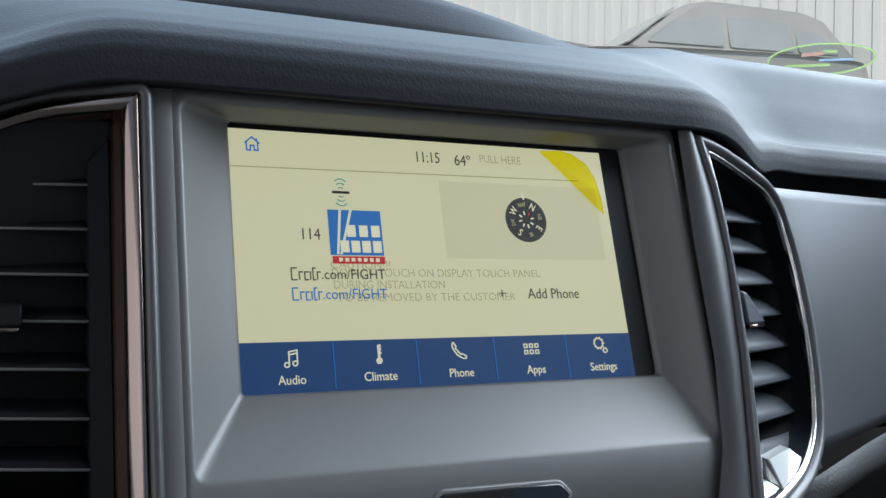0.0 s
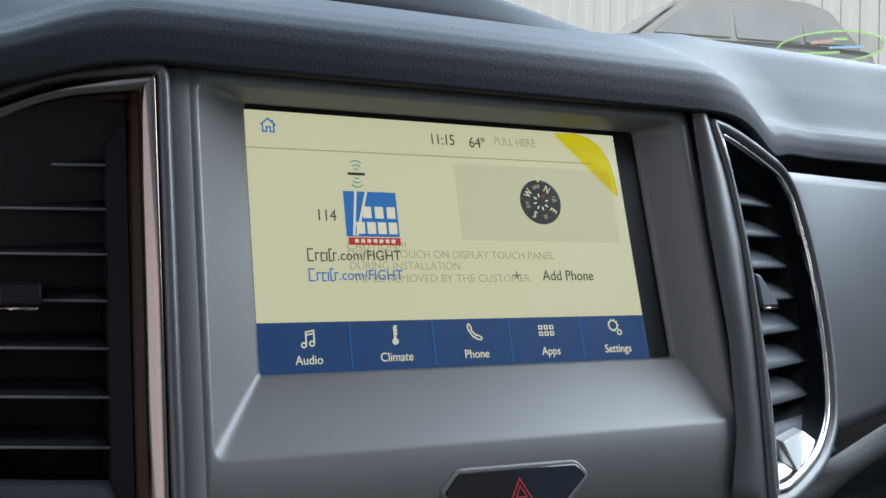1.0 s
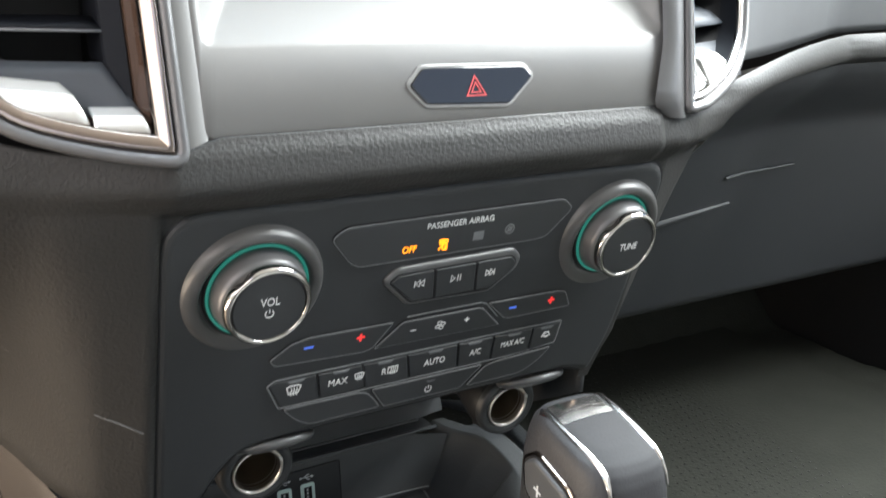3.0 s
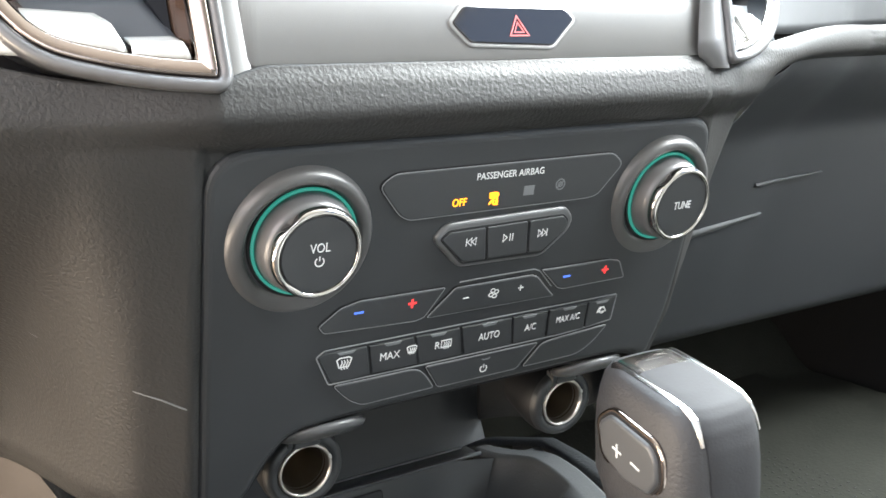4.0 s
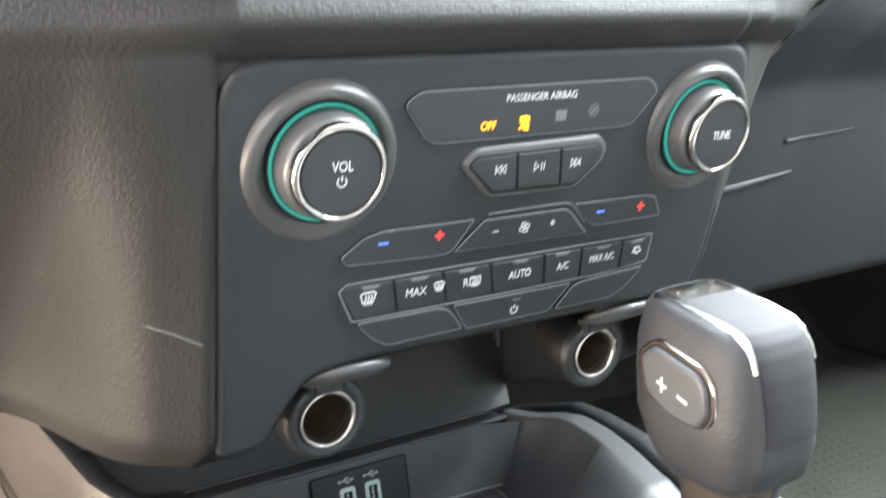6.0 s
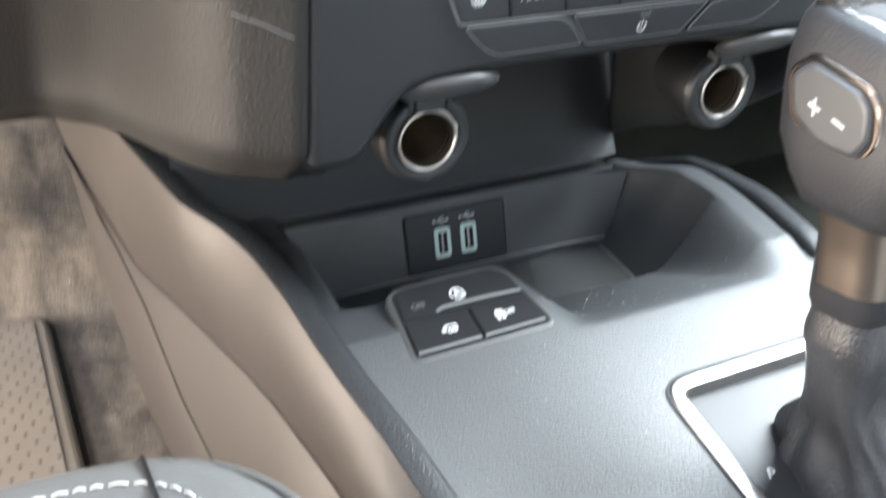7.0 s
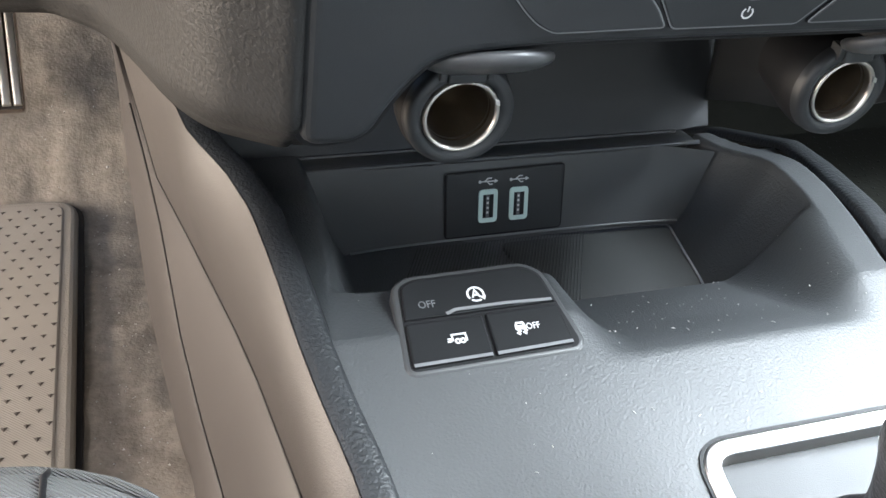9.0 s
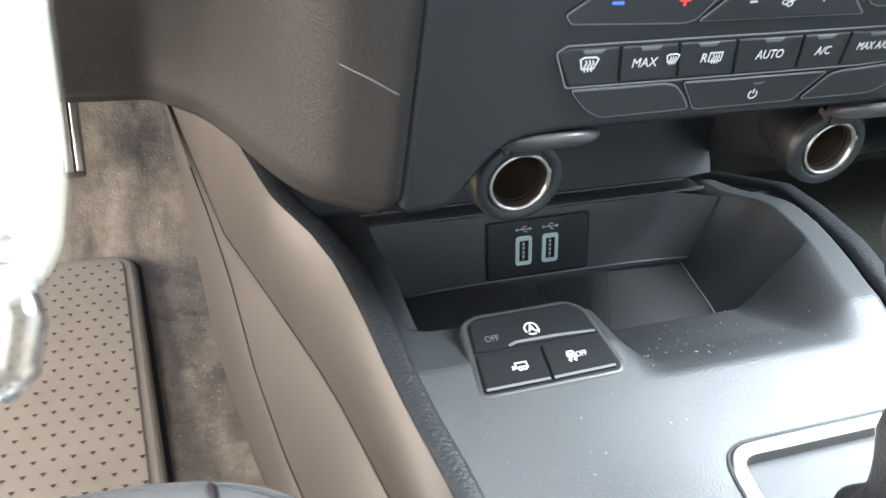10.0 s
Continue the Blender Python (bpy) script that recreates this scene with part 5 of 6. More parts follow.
for sgn in (-1, 1):
    surface("padded_rail", rail(sgn), 120, 10, RAILSKIN, console, "grained padded rail")
tube("rail_seam", [(-lerp(y, RY, RX) - 0.0004, y, lerp(y, RY, RZ) - 0.0022) for y in [-0.30 + 0.01 * k for k in range(48)]], 0.0009, BLACK, console, "dark seam beside the rail", n=6)

CY = [-0.45, 0.005, 0.06, 0.09, 0.163, 0.239, 0.40]
CX = [-0.128, -0.1316, -0.138, -0.142, -0.1526, -0.164, -0.178]
CZ = [0.790, 0.798, 0.806, 0.808, 0.808, 0.807, 0.835]
DY = [-0.45, 0.068, 0.107, 0.157, 0.222, 0.273, 0.3195, 0.40]
DX = [-0.150, -0.153, -0.157, -0.1616, -0.165, -0.169, -0.1736, -0.181]
DZ = [0.735, 0.743, 0.748, 0.762, 0.789, 0.8045, 0.8165, 0.838]
EY = [-0.45, 0.113, 0.159, 0.222, 0.2745, 0.32, 0.38, 0.42]
EX = [-0.165, -0.165, -0.169, -0.175, -0.177, -0.179, -0.180, -0.184]
EZ = [0.705, 0.715, 0.724, 0.742, 0.768, 0.790, 0.829, 0.850]


def rail_edge(y):
    f = rail(-1)
    return Vector(f((y + 0.42) / 0.82, 7 / 9))


def side_panel(sign, which):
    def f(u, v):
        y = -0.40 + 0.80 * u
        b = rail_edge(min(y, 0.40)) + Vector((-0.0004, 0, 0.0004))
        c = Vector((lerp(y, CY, CX), y, lerp(y, CY, CZ)))
        d = Vector((lerp(y, DY, DX), y, lerp(y, DY, DZ)))
        e = Vector((lerp(y, EY, EX), y, lerp(y, EY, EZ) - 0.004))
        b.y = y
        p, q = {"upper": (b, c), "middle": (c + Vector((0.0045, 0, -0.0010)), d), "lower": (d + Vector((0.0012, 0, -0.0006)), e)}[which]
        r = p.lerp(q, v)
        r.x -= 0.0035 * math.sin(math.pi * v ** 0.8) * (1 if which == "upper" else 0.4)
        return (r.x * -sign, r.y, r.z)
    return f


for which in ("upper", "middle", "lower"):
    surface("side_panel", side_panel(-1, which), 80, 10, SIDE, console, "smooth tunnel side panel with brown light in its colour")
for ys, xs2, zs in ((CY, CX, CZ), (DY, DX, DZ)):
    tube("panel_seam", [(lerp(y, ys, xs2) - 0.0003, y, lerp(y, ys, zs)) for y in [-0.30 + 0.01 * k for k in range(63)]], 0.0007, SEAM, console, "dark panel seam", n=6)
tube("moulding_crease", [(-0.1752, 0.352, 0.834), (-0.1722, 0.318, 0.8390), (-0.1688, 0.2940, 0.8407)], 0.0004, GREY, console, "thin pale crease", n=5)
tube("moulding_crease", [(-0.1688, 0.2940, 0.8407), (-0.1672, 0.272, 0.8490), (-0.1655, 0.250, 0.8600)], 0.0005, GREY, console, "thin pale crease", n=5)
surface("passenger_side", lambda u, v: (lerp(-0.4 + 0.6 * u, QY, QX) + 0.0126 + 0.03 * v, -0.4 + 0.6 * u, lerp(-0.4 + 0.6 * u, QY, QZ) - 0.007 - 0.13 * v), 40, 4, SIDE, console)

# ---- USB module ----
UM = frame_at(0, 0.1395, 0.8125, math.degrees(math.atan(0.15)))
usb = thing("usb_module", (-0.01, 0.14, 0.83), "black plate with two mint-edged USB ports", "usb port")
uo = rounded([(-0.0395, 0.0), (0.0195, 0.0005), (0.0198, 0.0325), (-0.0397, 0.0318)], 0.002)
ribbons("gap", [uo + [uo[0]]], 0.0008, UM, 0.0012, BLACK, usb)
plate("plate", inset(uo, 0.0003), UM, -0.004, 0.0016, KEY, usb, soft=0.0005)
for x in (-0.0187, -0.0032):
    port = plate("port_frame", rounded([(x - 0.0048, 0.0065), (x + 0.0048, 0.0065), (x + 0.0048, 0.0230), (x - 0.0048, 0.0230)], 0.0022), UM, 0.001, 0.0022, MINT, usb, "pale mint port frame", soft=0.0004)
    plate("slot", [(x - 0.0026, 0.0090), (x + 0.0026, 0.0090), (x + 0.0026, 0.0205), (x - 0.0026, 0.0205)], UM, 0.001, 0.0024, BLACK, port, soft=0.0001, steps=1)
    plate("tongue", [(x - 0.0012, 0.0092), (x + 0.0004, 0.0092), (x + 0.0004, 0.0203), (x - 0.0012, 0.0203)], UM, 0.001, 0.00255, GREY, port, soft=0.0001, steps=1)
    for zz in (0.0112, 0.0135, 0.0160, 0.0182):
        plate("contact", [(x - 0.0009, zz), (x + 0.0001, zz), (x + 0.0001, zz + 0.0011), (x - 0.0009, zz + 0.0011)], UM, 0.002, 0.0026, BRIGHT, port, soft=0.00005, steps=1)
    ribbons("usb_print", [[(x - 0.0042, 0.0268), (x + 0.0040, 0.0268)], [(x - 0.0020, 0.0268), (x - 0.0002, 0.0283), (x + 0.0016, 0.0283)], [(x - 0.0008, 0.0268), (x + 0.0006, 0.0253), (x + 0.0020, 0.0253)], arc(x - 0.0042, 0.0268, 0.0005, 0, 360, 8), [(x + 0.0030, 0.0275), (x + 0.0044, 0.0268), (x + 0.0030, 0.0261)]], 0.0005, UM, 0.0018, WHITE, usb)

# ---- switch bank on the console ----
CA = -math.atan(0.36)
CM = Matrix(((1, 0, 0, 0), (0, math.cos(CA), math.sin(CA), 0.0), (0, -math.sin(CA), math.cos(CA), 0.842), (0, 0, 0, 1)))
CK = 1 / math.cos(CA)
bank = thing("switch_bank", (-0.065, 0.022, 0.85), "three dark console switches with white symbols", "switch")


def C(pts):
    return [(x, y * CK) for x, y in pts]


BK = CM @ Matrix.Translation((0, 0, -0.0014))
bo = rounded(C([(-0.0955, 0.0050), (-0.0365, 0.0062), (-0.0350, 0.0085), (-0.0398, 0.0365), (-0.0450, 0.0402), (-0.0870, 0.0395), (-0.0920, 0.0370)]), 0.0025)
plate("bezel", inset(bo, -0.0026), BK, -0.006, 0.0020, TRAY, bank, "smooth raised bezel", soft=0.0018, steps=4)
plate("gap", inset(bo, -0.0004), BK, -0.006, 0.0021, BLACK, bank, soft=0.0002, steps=1)
upper = rounded(C([(-0.0935, 0.0232), (-0.0378, 0.0238), (-0.0400, 0.0362), (-0.0455, 0.0398), (-0.0868, 0.0391), (-0.0916, 0.0366)]), [0.0008, 0.0008, 0.003, 0.003, 0.003, 0.003])
plate("switch", inset(upper, 0.0002), BK, 0, 0.0032, SWITCH, bank, soft=0.0008)
sw_l = rounded(C([(-0.0952, 0.0055), (-0.0668, 0.0060), (-0.0660, 0.0225), (-0.0936, 0.0222)]), 0.0010)
sw_r = rounded(C([(-0.0660, 0.0060), (-0.0372, 0.0068), (-0.0378, 0.0230), (-0.0652, 0.0225)]), 0.0010)
plate("switch", inset(sw_l, 0.0002), BK, 0, 0.0032, SWITCH, bank, soft=0.0008)
plate("switch", inset(sw_r, 0.0002), BK, 0, 0.0032, SWITCH, bank, soft=0.0008)
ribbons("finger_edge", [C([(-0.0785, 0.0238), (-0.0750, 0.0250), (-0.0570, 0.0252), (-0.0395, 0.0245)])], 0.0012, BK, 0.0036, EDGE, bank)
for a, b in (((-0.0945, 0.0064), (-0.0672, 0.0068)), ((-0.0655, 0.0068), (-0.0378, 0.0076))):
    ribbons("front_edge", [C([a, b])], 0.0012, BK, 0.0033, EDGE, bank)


def mark(name, strokes, x, y, w=0.0006, s=0.001, mat=WHITE):
    return ribbons(name, [[(x + a * s, y * CK + b * s) for a, b in st] for st in strokes], w, BK, 0.0034, mat, bank)


mark("stop_start_print", [arc(0, 0, 2.9, -40, 215, 20), arc(0, 0, 2.9, 230, 300, 6), [(-1.4, -1.5), (0, 1.9), (1.4, -1.5)], [(-0.8, -0.3), (0.8, -0.3)], [(1.6, -1.2), (2.6, -2.2), (3.2, -0.8)]], -0.0660, 0.0302, 0.0007)
writing("off_print", "OFF", -0.0842, 0.0283 * CK, 0.0042, BK, 0.0034, GREY, bank, squeeze=0.85)
mark("trailer_print", [[(-3.4, -0.6), (-2.2, -0.6), (-2.2, 0.4), (-3.2, 0.4)], [(-2.2, -0.2), (-1.4, -0.2), (-1.4, 2.0), (3.4, 2.0), (3.4, -0.6), (2.6, -0.6)], arc(0.2, -0.7, 0.8, 0, 360, 10), arc(2.0, -0.7, 0.8, 0, 360, 10)], -0.0778, 0.0138, 0.0006)
mark("traction_print", [[(-1.6, 1.0), (-1.1, 2.2), (1.1, 2.2), (1.6, 1.0), (1.6, -0.2), (-1.6, -0.2), (-1.6, 1.0)], [(-1.3, -0.4), (-0.6, -1.2), (-1.6, -1.8), (-0.8, -2.6)], [(1.0, -0.4), (1.7, -1.2), (0.7, -1.8), (1.5, -2.6)], [(-1.2, 0.8), (1.2, 0.8)]], -0.0545, 0.0148, 0.0007)
writing("traction_off_print", "OFF", -0.0500, 0.0150 * CK, 0.0036, BK, 0.0034, WHITE, bank, squeeze=0.8)

# lint on the console and in the tray
lint = bmesh.new()
random.seed(11)
for i in range(110):
    x, y = random.uniform(-0.11, 0.09), random.uniform(-0.06, 0.06)
    if i % 2:
        x, y = random.uniform(-0.015, 0.095), random.uniform(0.005, 0.068)
    z = top_z(x, y) + 0.0004
    l, a = random.uniform(0.0002, 0.0006) * random.choice((0.5, 0.8, 1.6)), random.uniform(0, 3)
    w = random.uniform(0.00007, 0.0002)
    dx, dy = Vector((math.cos(a), math.sin(a), 0)) * l, Vector((-math.sin(a), math.cos(a), 0)) * w
    c = Vector((x, y, z))
    vs = [lint.verts.new(p) for p in (c - dx - dy, c + dx - dy, c + dx + dy, c - dx + dy, c + Vector((0, 0, 0.0003)))]
    for k in range(4):
        lint.faces.new((vs[k], vs[(k + 1) % 4], vs[4]))
tagged(part("lint", lint, LINT, None), "pale specks of lint on the console", "lint", kind="stuff")
crumbs = bmesh.new()
for i in range(220):
    x, y = random.uniform(-0.235, -0.172), random.uniform(0.08, 0.46)
    c = Vector((x, y, carpet_z(x, y) + 0.0008))
    r = random.uniform(0.0003, 0.0009) * (1.8 if i % 40 == 0 else 1)
    a = random.uniform(0, 3)
    vs = [crumbs.verts.new(c + Vector((r * math.cos(a + k * 2.09), r * math.sin(a + k * 2.09) * random.uniform(0.4, 1), 0))) for k in range(3)] + [crumbs.verts.new(c + Vector((0, 0, r)))]
    for k in range(3):
        crumbs.faces.new((vs[k], vs[(k + 1) % 3], vs[3]))
tagged(part("carpet_crumbs", crumbs, LINT, None), "pale grit scattered on the carpet", "grit", kind="stuff")

# ---- gear lever ----
gate = thing("gear_gate", (0.04, -0.10, 0.81), "bright metal ring round the gear lever gate", "gear gate")
go = rounded(C([(-0.0125, -0.0342), (0.0920, -0.0338), (0.0930, -0.24), (-0.0132, -0.24)]), [0.013, 0.012, 0.01, 0.01], 8)
def gate_ring(rows):
    return [[CM @ Vector((x, y, h)) for x, y in inset(go, d)] for d, h in rows]


loft("ring", gate_ring(((-0.0006, -0.004), (0.0, 0.0006), (0.0004, 0.0012), (0.0010, 0.0014), (0.0056, 0.0013), (0.0060, 0.0009))), BRIGHT, gate, "satin bright ring")
loft("inner_wall", gate_ring(((0.0060, 0.0009), (0.0064, -0.0008), (0.0067, -0.0060))), PEDALM, gate, "darker inner wall of the ring")
ribbons("gap", [inset(go, -0.0006) + [inset(go, -0.0006)[0]]], 0.0012, CM, 0.0006, BLACK, gate)
plate("gate_floor", inset(go, 0.0060), CM, -0.012, -0.0055, FACE, gate, soft=0.0002, steps=1)
writing("gate_print", "P", 0, 0, 0.0065, CM @ Matrix.Translation((0.0075, -0.0785 * CK, 0)) @ Matrix.Rotation(radians(-25), 4, "Z"), -0.0053, WHITE, gate)

lever = thing("gear_lever", (0.03, -0.09, 0.83), "leather-wrapped automatic gear lever with chrome strips", "gear lever")


def egg(cx, cy, rx, ry, z, n=64, p=3.2, tilt=0.0):
    out = []
    for i in range(n):
        a = 2 * math.pi * i / n
        c, s = math.cos(a), math.sin(a)
        x = math.copysign(abs(c) ** (2 / p), c) * rx
        y = math.copysign(abs(s) ** (2 / p), s) * ry
        out.append(Vector((cx + x, cy + y, z + tilt * y)))
    return out


KNOB = [(0.0262, -0.0868, 0.0184, 0.020, 0.9130, 0.10), (0.0266, -0.0868, 0.0198, 0.0260, 0.9185, 0.14), (0.0268, -0.0858, 0.0226, 0.0292, 0.930, 0.18), (0.0272, -0.0853, 0.0220, 0.0300, 0.943, 0.22), (0.0275, -0.0852, 0.0217, 0.0296, 0.953, 0.24),
        (0.0277, -0.0855, 0.0212, 0.0284, 0.9600, 0.25), (0.0278, -0.0856, 0.0206, 0.0264, 0.9662, 0.25), (0.0279, -0.0858, 0.0196, 0.0238, 0.9700, 0.25), (0.0280, -0.0858, 0.0180, 0.0205, 0.9721, 0.25), (0.0280, -0.0855, 0.012, 0.0130, 0.9731, 0.25)]
loft("knob", [egg(*k[:5], tilt=k[5], p=3.8) for k in KNOB], KNOBSKIN, lever, "grey leather grip", cap_first=True, cap_last=True)


def in_knob(x, y, z):
    z -= 0.245 * (y + 0.0856)
    cx, cy, rx, ry = (lerp(z, [k[4] for k in KNOB], [k[i] for k in KNOB]) for i in range(4))
    return z < KNOB[-1][4] and abs((x - cx) / rx) ** 3.8 + abs((y - cy) / ry) ** 3.8 < 1


GRIP = [(-0.0640, 0.9760), (-0.0705, 0.9785), (-0.0790, 0.9778), (-0.0880, 0.9752), (-0.0970, 0.9722), (-0.1050, 0.9680), (-0.1115, 0.9612), (-0.1160, 0.9520), (-0.1180, 0.9410), (-0.1178, 0.9290)]


def on_knob(x, t, out=0.0):
    """A point on the knob's skin along a front-to-back line; t from 0 (front) to 1 (low at the back)."""
    core = Vector((x, -0.0860, 0.9450))
    aim = Vector((x, lerp(t, [k / 9 for k in range(10)], [g[0] for g in GRIP]), lerp(t, [k / 9 for k in range(10)], [g[1] for g in GRIP])))
    way = (aim - core).normalized()
    near, far = 0.0, 0.06
    for _ in range(22):
        mid = (near + far) / 2
        p = core + way * mid
        near, far = (mid, far) if in_knob(*p) else (near, mid)
    return core + way * (near + out)


for x0, x1, w in ((0.0106, 0.0128, 0.0026), (0.0444, 0.0446, -0.0026)):
    surface("chrome_strip", lambda u, v, x0=x0, x1=x1, w=w: on_knob(x0 + (x1 - x0) * v + w * u * (1 - 0.55 * sm(v, 0.80, 1.0)), 0.04 + 0.68 * v, 0.0003 + 0.0010 * math.sin(math.pi * u)), 7, 50, VENTCHROME, lever, "polished chrome strip")
surface("top_insert", lambda u, v: on_knob(0.0132 + 0.0022 * v + (0.0288 - 0.0024 * v) * u, 0.22 + 0.78 * v, 0.0005 + 0.0005 * math.sin(math.pi * u)), 22, 60, LEVERTOP, lever, "smooth grey insert between the strips")
surface("chrome_front", lambda u, v: on_knob(0.0140 + 0.0262 * u, 0.06 + 0.16 * v, 0.0008 - 0.0004 * v), 14, 14, VENTCHROME, lever, "chrome front cap")
# selector rocker on the side
KM = Matrix(((0, 0, -1, 0.0058), (-1, 0, 0, 0.0), (0, 1, 0, 0.0), (0, 0, 0, 1)))
ro = rounded([(0.0648, 0.9560), (0.0740, 0.9628), (0.0970, 0.9560), (0.1015, 0.9500), (0.1020, 0.9390), (0.0955, 0.9312), (0.0800, 0.9330), (0.0672, 0.9410)], 0.004, 4)
plate("rocker_rim", ro, KM, -0.004, 0.0008, BROWNCHROME, lever, "smoked chrome rim", soft=0.0008)
plate("rocker_well", inset(ro, 0.0014), KM, -0.002, 0.0010, BLACK, lever, soft=0.0003, steps=1)
rocker = plate("rocker", inset(ro, 0.0026), KM, -0.001, 0.0024, CAPRIM, lever, soft=0.0018, steps=4)
ribbons("rocker_print", [[(0.0763, 0.9474), (0.0811, 0.9458)]], 0.0008, KM, 0.0026, WHITE, rocker)
ribbons("rocker_print", [[(0.0787, 0.9493), (0.0787, 0.9439)]], 0.0008, KM, 0.00265, WHITE, rocker)
ribbons("rocker_print", [[(0.0860, 0.9444), (0.0908, 0.9426)]], 0.0008, KM, 0.0026, WHITE, rocker)
NECK = ((0.0148, 0.0136, 0.8750), (0.0160, 0.0148, 0.8790), (0.0160, 0.0148, 0.8840), (0.0156, 0.0144, 0.9000), (0.0168, 0.0156, 0.9150))
loft("neck", [egg(0.0285, -0.0875, rx, ry, z, p=3.4) for rx, ry, z in NECK], LEVERTOP, lever, "matt grey neck under the knob")


def neck_insert(u, v):
    z = 0.8865 + 0.0265 * v
    rx, ry = lerp(z, [k[2] for k in NECK], [k[0] for k in NECK]) + 0.0005, lerp(z, [k[2] for k in NECK], [k[1] for k in NECK]) + 0.0005
    a = radians(152 + 124 * (0.10 * (1 - v) + u * (1 - 0.14 * (1 - v))))
    c, s = math.cos(a), math.sin(a)
    return (0.0285 + math.copysign(abs(c) ** (2 / 3.4), c) * rx, -0.0875 + math.copysign(abs(s) ** (2 / 3.4), s) * ry, z)


surface("neck_insert", neck_insert, 40, 8, BRONZE, lever, "bronze satin insert")
plate("chrome_badge", rounded([(0.031, 0.886), (0.041, 0.889), (0.041, 0.902), (0.033, 0.899)], 0.0015), frame_at(0, -0.1022, 0.0, 0), -0.002, 0.0008, CHROME, lever, soft=0.0004)


def boot(u, v):
    a = 2 * math.pi * u
    c, s = math.cos(a), math.sin(a)
    k = sm(v, 0.35, 1.0)
    q = 2 / 3.0
    fold = (abs(math.sin(2.5 * a + 3.6 * v)) - 0.5) * 0.10 * sm(v, 0.15, 0.5) + 0.035 * math.sin(11 * a - 8 * v) * sm(v, 0.3, 0.8)
    rx = (0.0150 + 0.0020 * math.exp(-((v - 0.16) / 0.12) ** 2) - 0.0012 * sm(v, 0.2, 0.5) + 0.0085 * sm(v, 0.62, 1.0)) * (1 + fold)
    ry = (0.0138 + 0.0020 * math.exp(-((v - 0.16) / 0.12) ** 2) + 0.0200 * k ** 1.5) * (1 + fold)
    x = 0.0288 + 0.009 * k + math.copysign(abs(c) ** q, c) * rx
    y = -0.0878 - 0.005 * k + math.copysign(abs(s) ** q, s) * ry
    foot = 0.842 + 0.36 * y - 0.006
    return (x, y, 0.8770 + (foot - 0.8770) * v)


surface("boot", boot, 110, 34, BOOT, lever, "creased black leather boot", closed_u=True)
for dx in (-0.0018, 0.0018):
    for k in range(14):
        z = 0.872 - 0.0038 * k
        y = -0.1030 - 0.0004 * k - 0.00016 * k * k
        tube("stitch", [(0.033 + dx, y, z), (0.033 + dx, y - 0.0003, z - 0.0024)], 0.0004, THREAD, lever, n=5)

# ---- driver footwell ----
mat = thing("floor_mat", (-0.35, 0.2, 0.72), "ribbed grey-brown floor mat with dark dimples", "floor mat")
mo = rounded([(-0.60, -0.30), (-0.2135, -0.30), (-0.2135, 0.386), (-0.60, 0.392)], 0.022, 8)
IM = Matrix.Translation((0, 0, 0.7165))
# black slab a little wider than the mat stands for its edge shadow
plate("mat_edge_shadow", inset(mo, -0.0032), IM, -0.004, 0.0050, BLACK, mat, "black slab in place of the shadow beside the mat", soft=0.0005, steps=1)
plate("mat_edge", mo, IM, 0.0, 0.0095, MATEDGE, mat, "bound edge", soft=0.004, steps=3)
plate("mat_field", inset(mo, 0.008), IM, 0.005, 0.0103, MAT, mat, soft=0.0015)
# small dark star laid on the mat in place of a shaded recess
def dimple(bm, x, y, z):
    for k in range(3):
        a = k * 2.094 + 0.5
        tip = bm.verts.new((x + 0.0021 * math.cos(a), y + 0.0021 * math.sin(a), z))
        l = bm.verts.new((x + 0.0010 * math.cos(a + 1.4), y + 0.0010 * math.sin(a + 1.4), z + 0.0002))
        r = bm.verts.new((x + 0.0010 * math.cos(a - 1.4), y + 0.0010 * math.sin(a - 1.4), z + 0.0002))
        c = bm.verts.new((x, y, z + 0.0006))
        bm.faces.new((tip, l, c))
        bm.faces.new((tip, c, r))


dm = bmesh.new()
one = bmesh.new()
dimple(one, 0, 0, 0)
first = part("dimple", one, DIMPLE, mat)
inv = first.matrix_parent_inverse.copy()
count = 0
for i in range(40):
    for j in range(46):
        x = -0.2295 - 0.0098 * i + (0.0049 if j % 2 else 0)
        y = 0.370 - 0.0104 * j
        if x < -0.50 or y < 0.0:
            continue
        if x > -0.325 and y > 0.08 and count < 290:
            ob = first if count == 0 else new("dimple", first.data)
            ob.parent, ob.matrix_parent_inverse = mat, inv
            ob.location = (x, y, 0.7269)
            count += 1
        else:
            dimple(dm, x, y, 0.7269)
tagged(part("dimple_pattern", dm, DIMPLE, mat), kind="stuff")

# passenger mat
mat2 = thing("floor_mat", (0.35, 0.2, 0.72), "olive rubber mat with small dimples, shade in its colour", "floor mat")
mo2 = rounded([(0.178, -0.20), (0.66, -0.20), (0.66, 0.46), (0.178, 0.44)], 0.012, 5)
plate("mat_field", mo2, Matrix.Translation((0, 0, 0.7185)), 0.0, 0.0090, MATSHADE, mat2, soft=0.002)
dm2 = bmesh.new()
for i in range(30):
    for j in range(40):
        x, y = 0.188 + 0.0098 * i + (0.0049 if j % 2 else 0), 0.425 - 0.0104 * j
        dimple(dm2, x, y, 0.7276)
tagged(part("dimple_pattern", dm2, BLACK, mat2), kind="stuff")

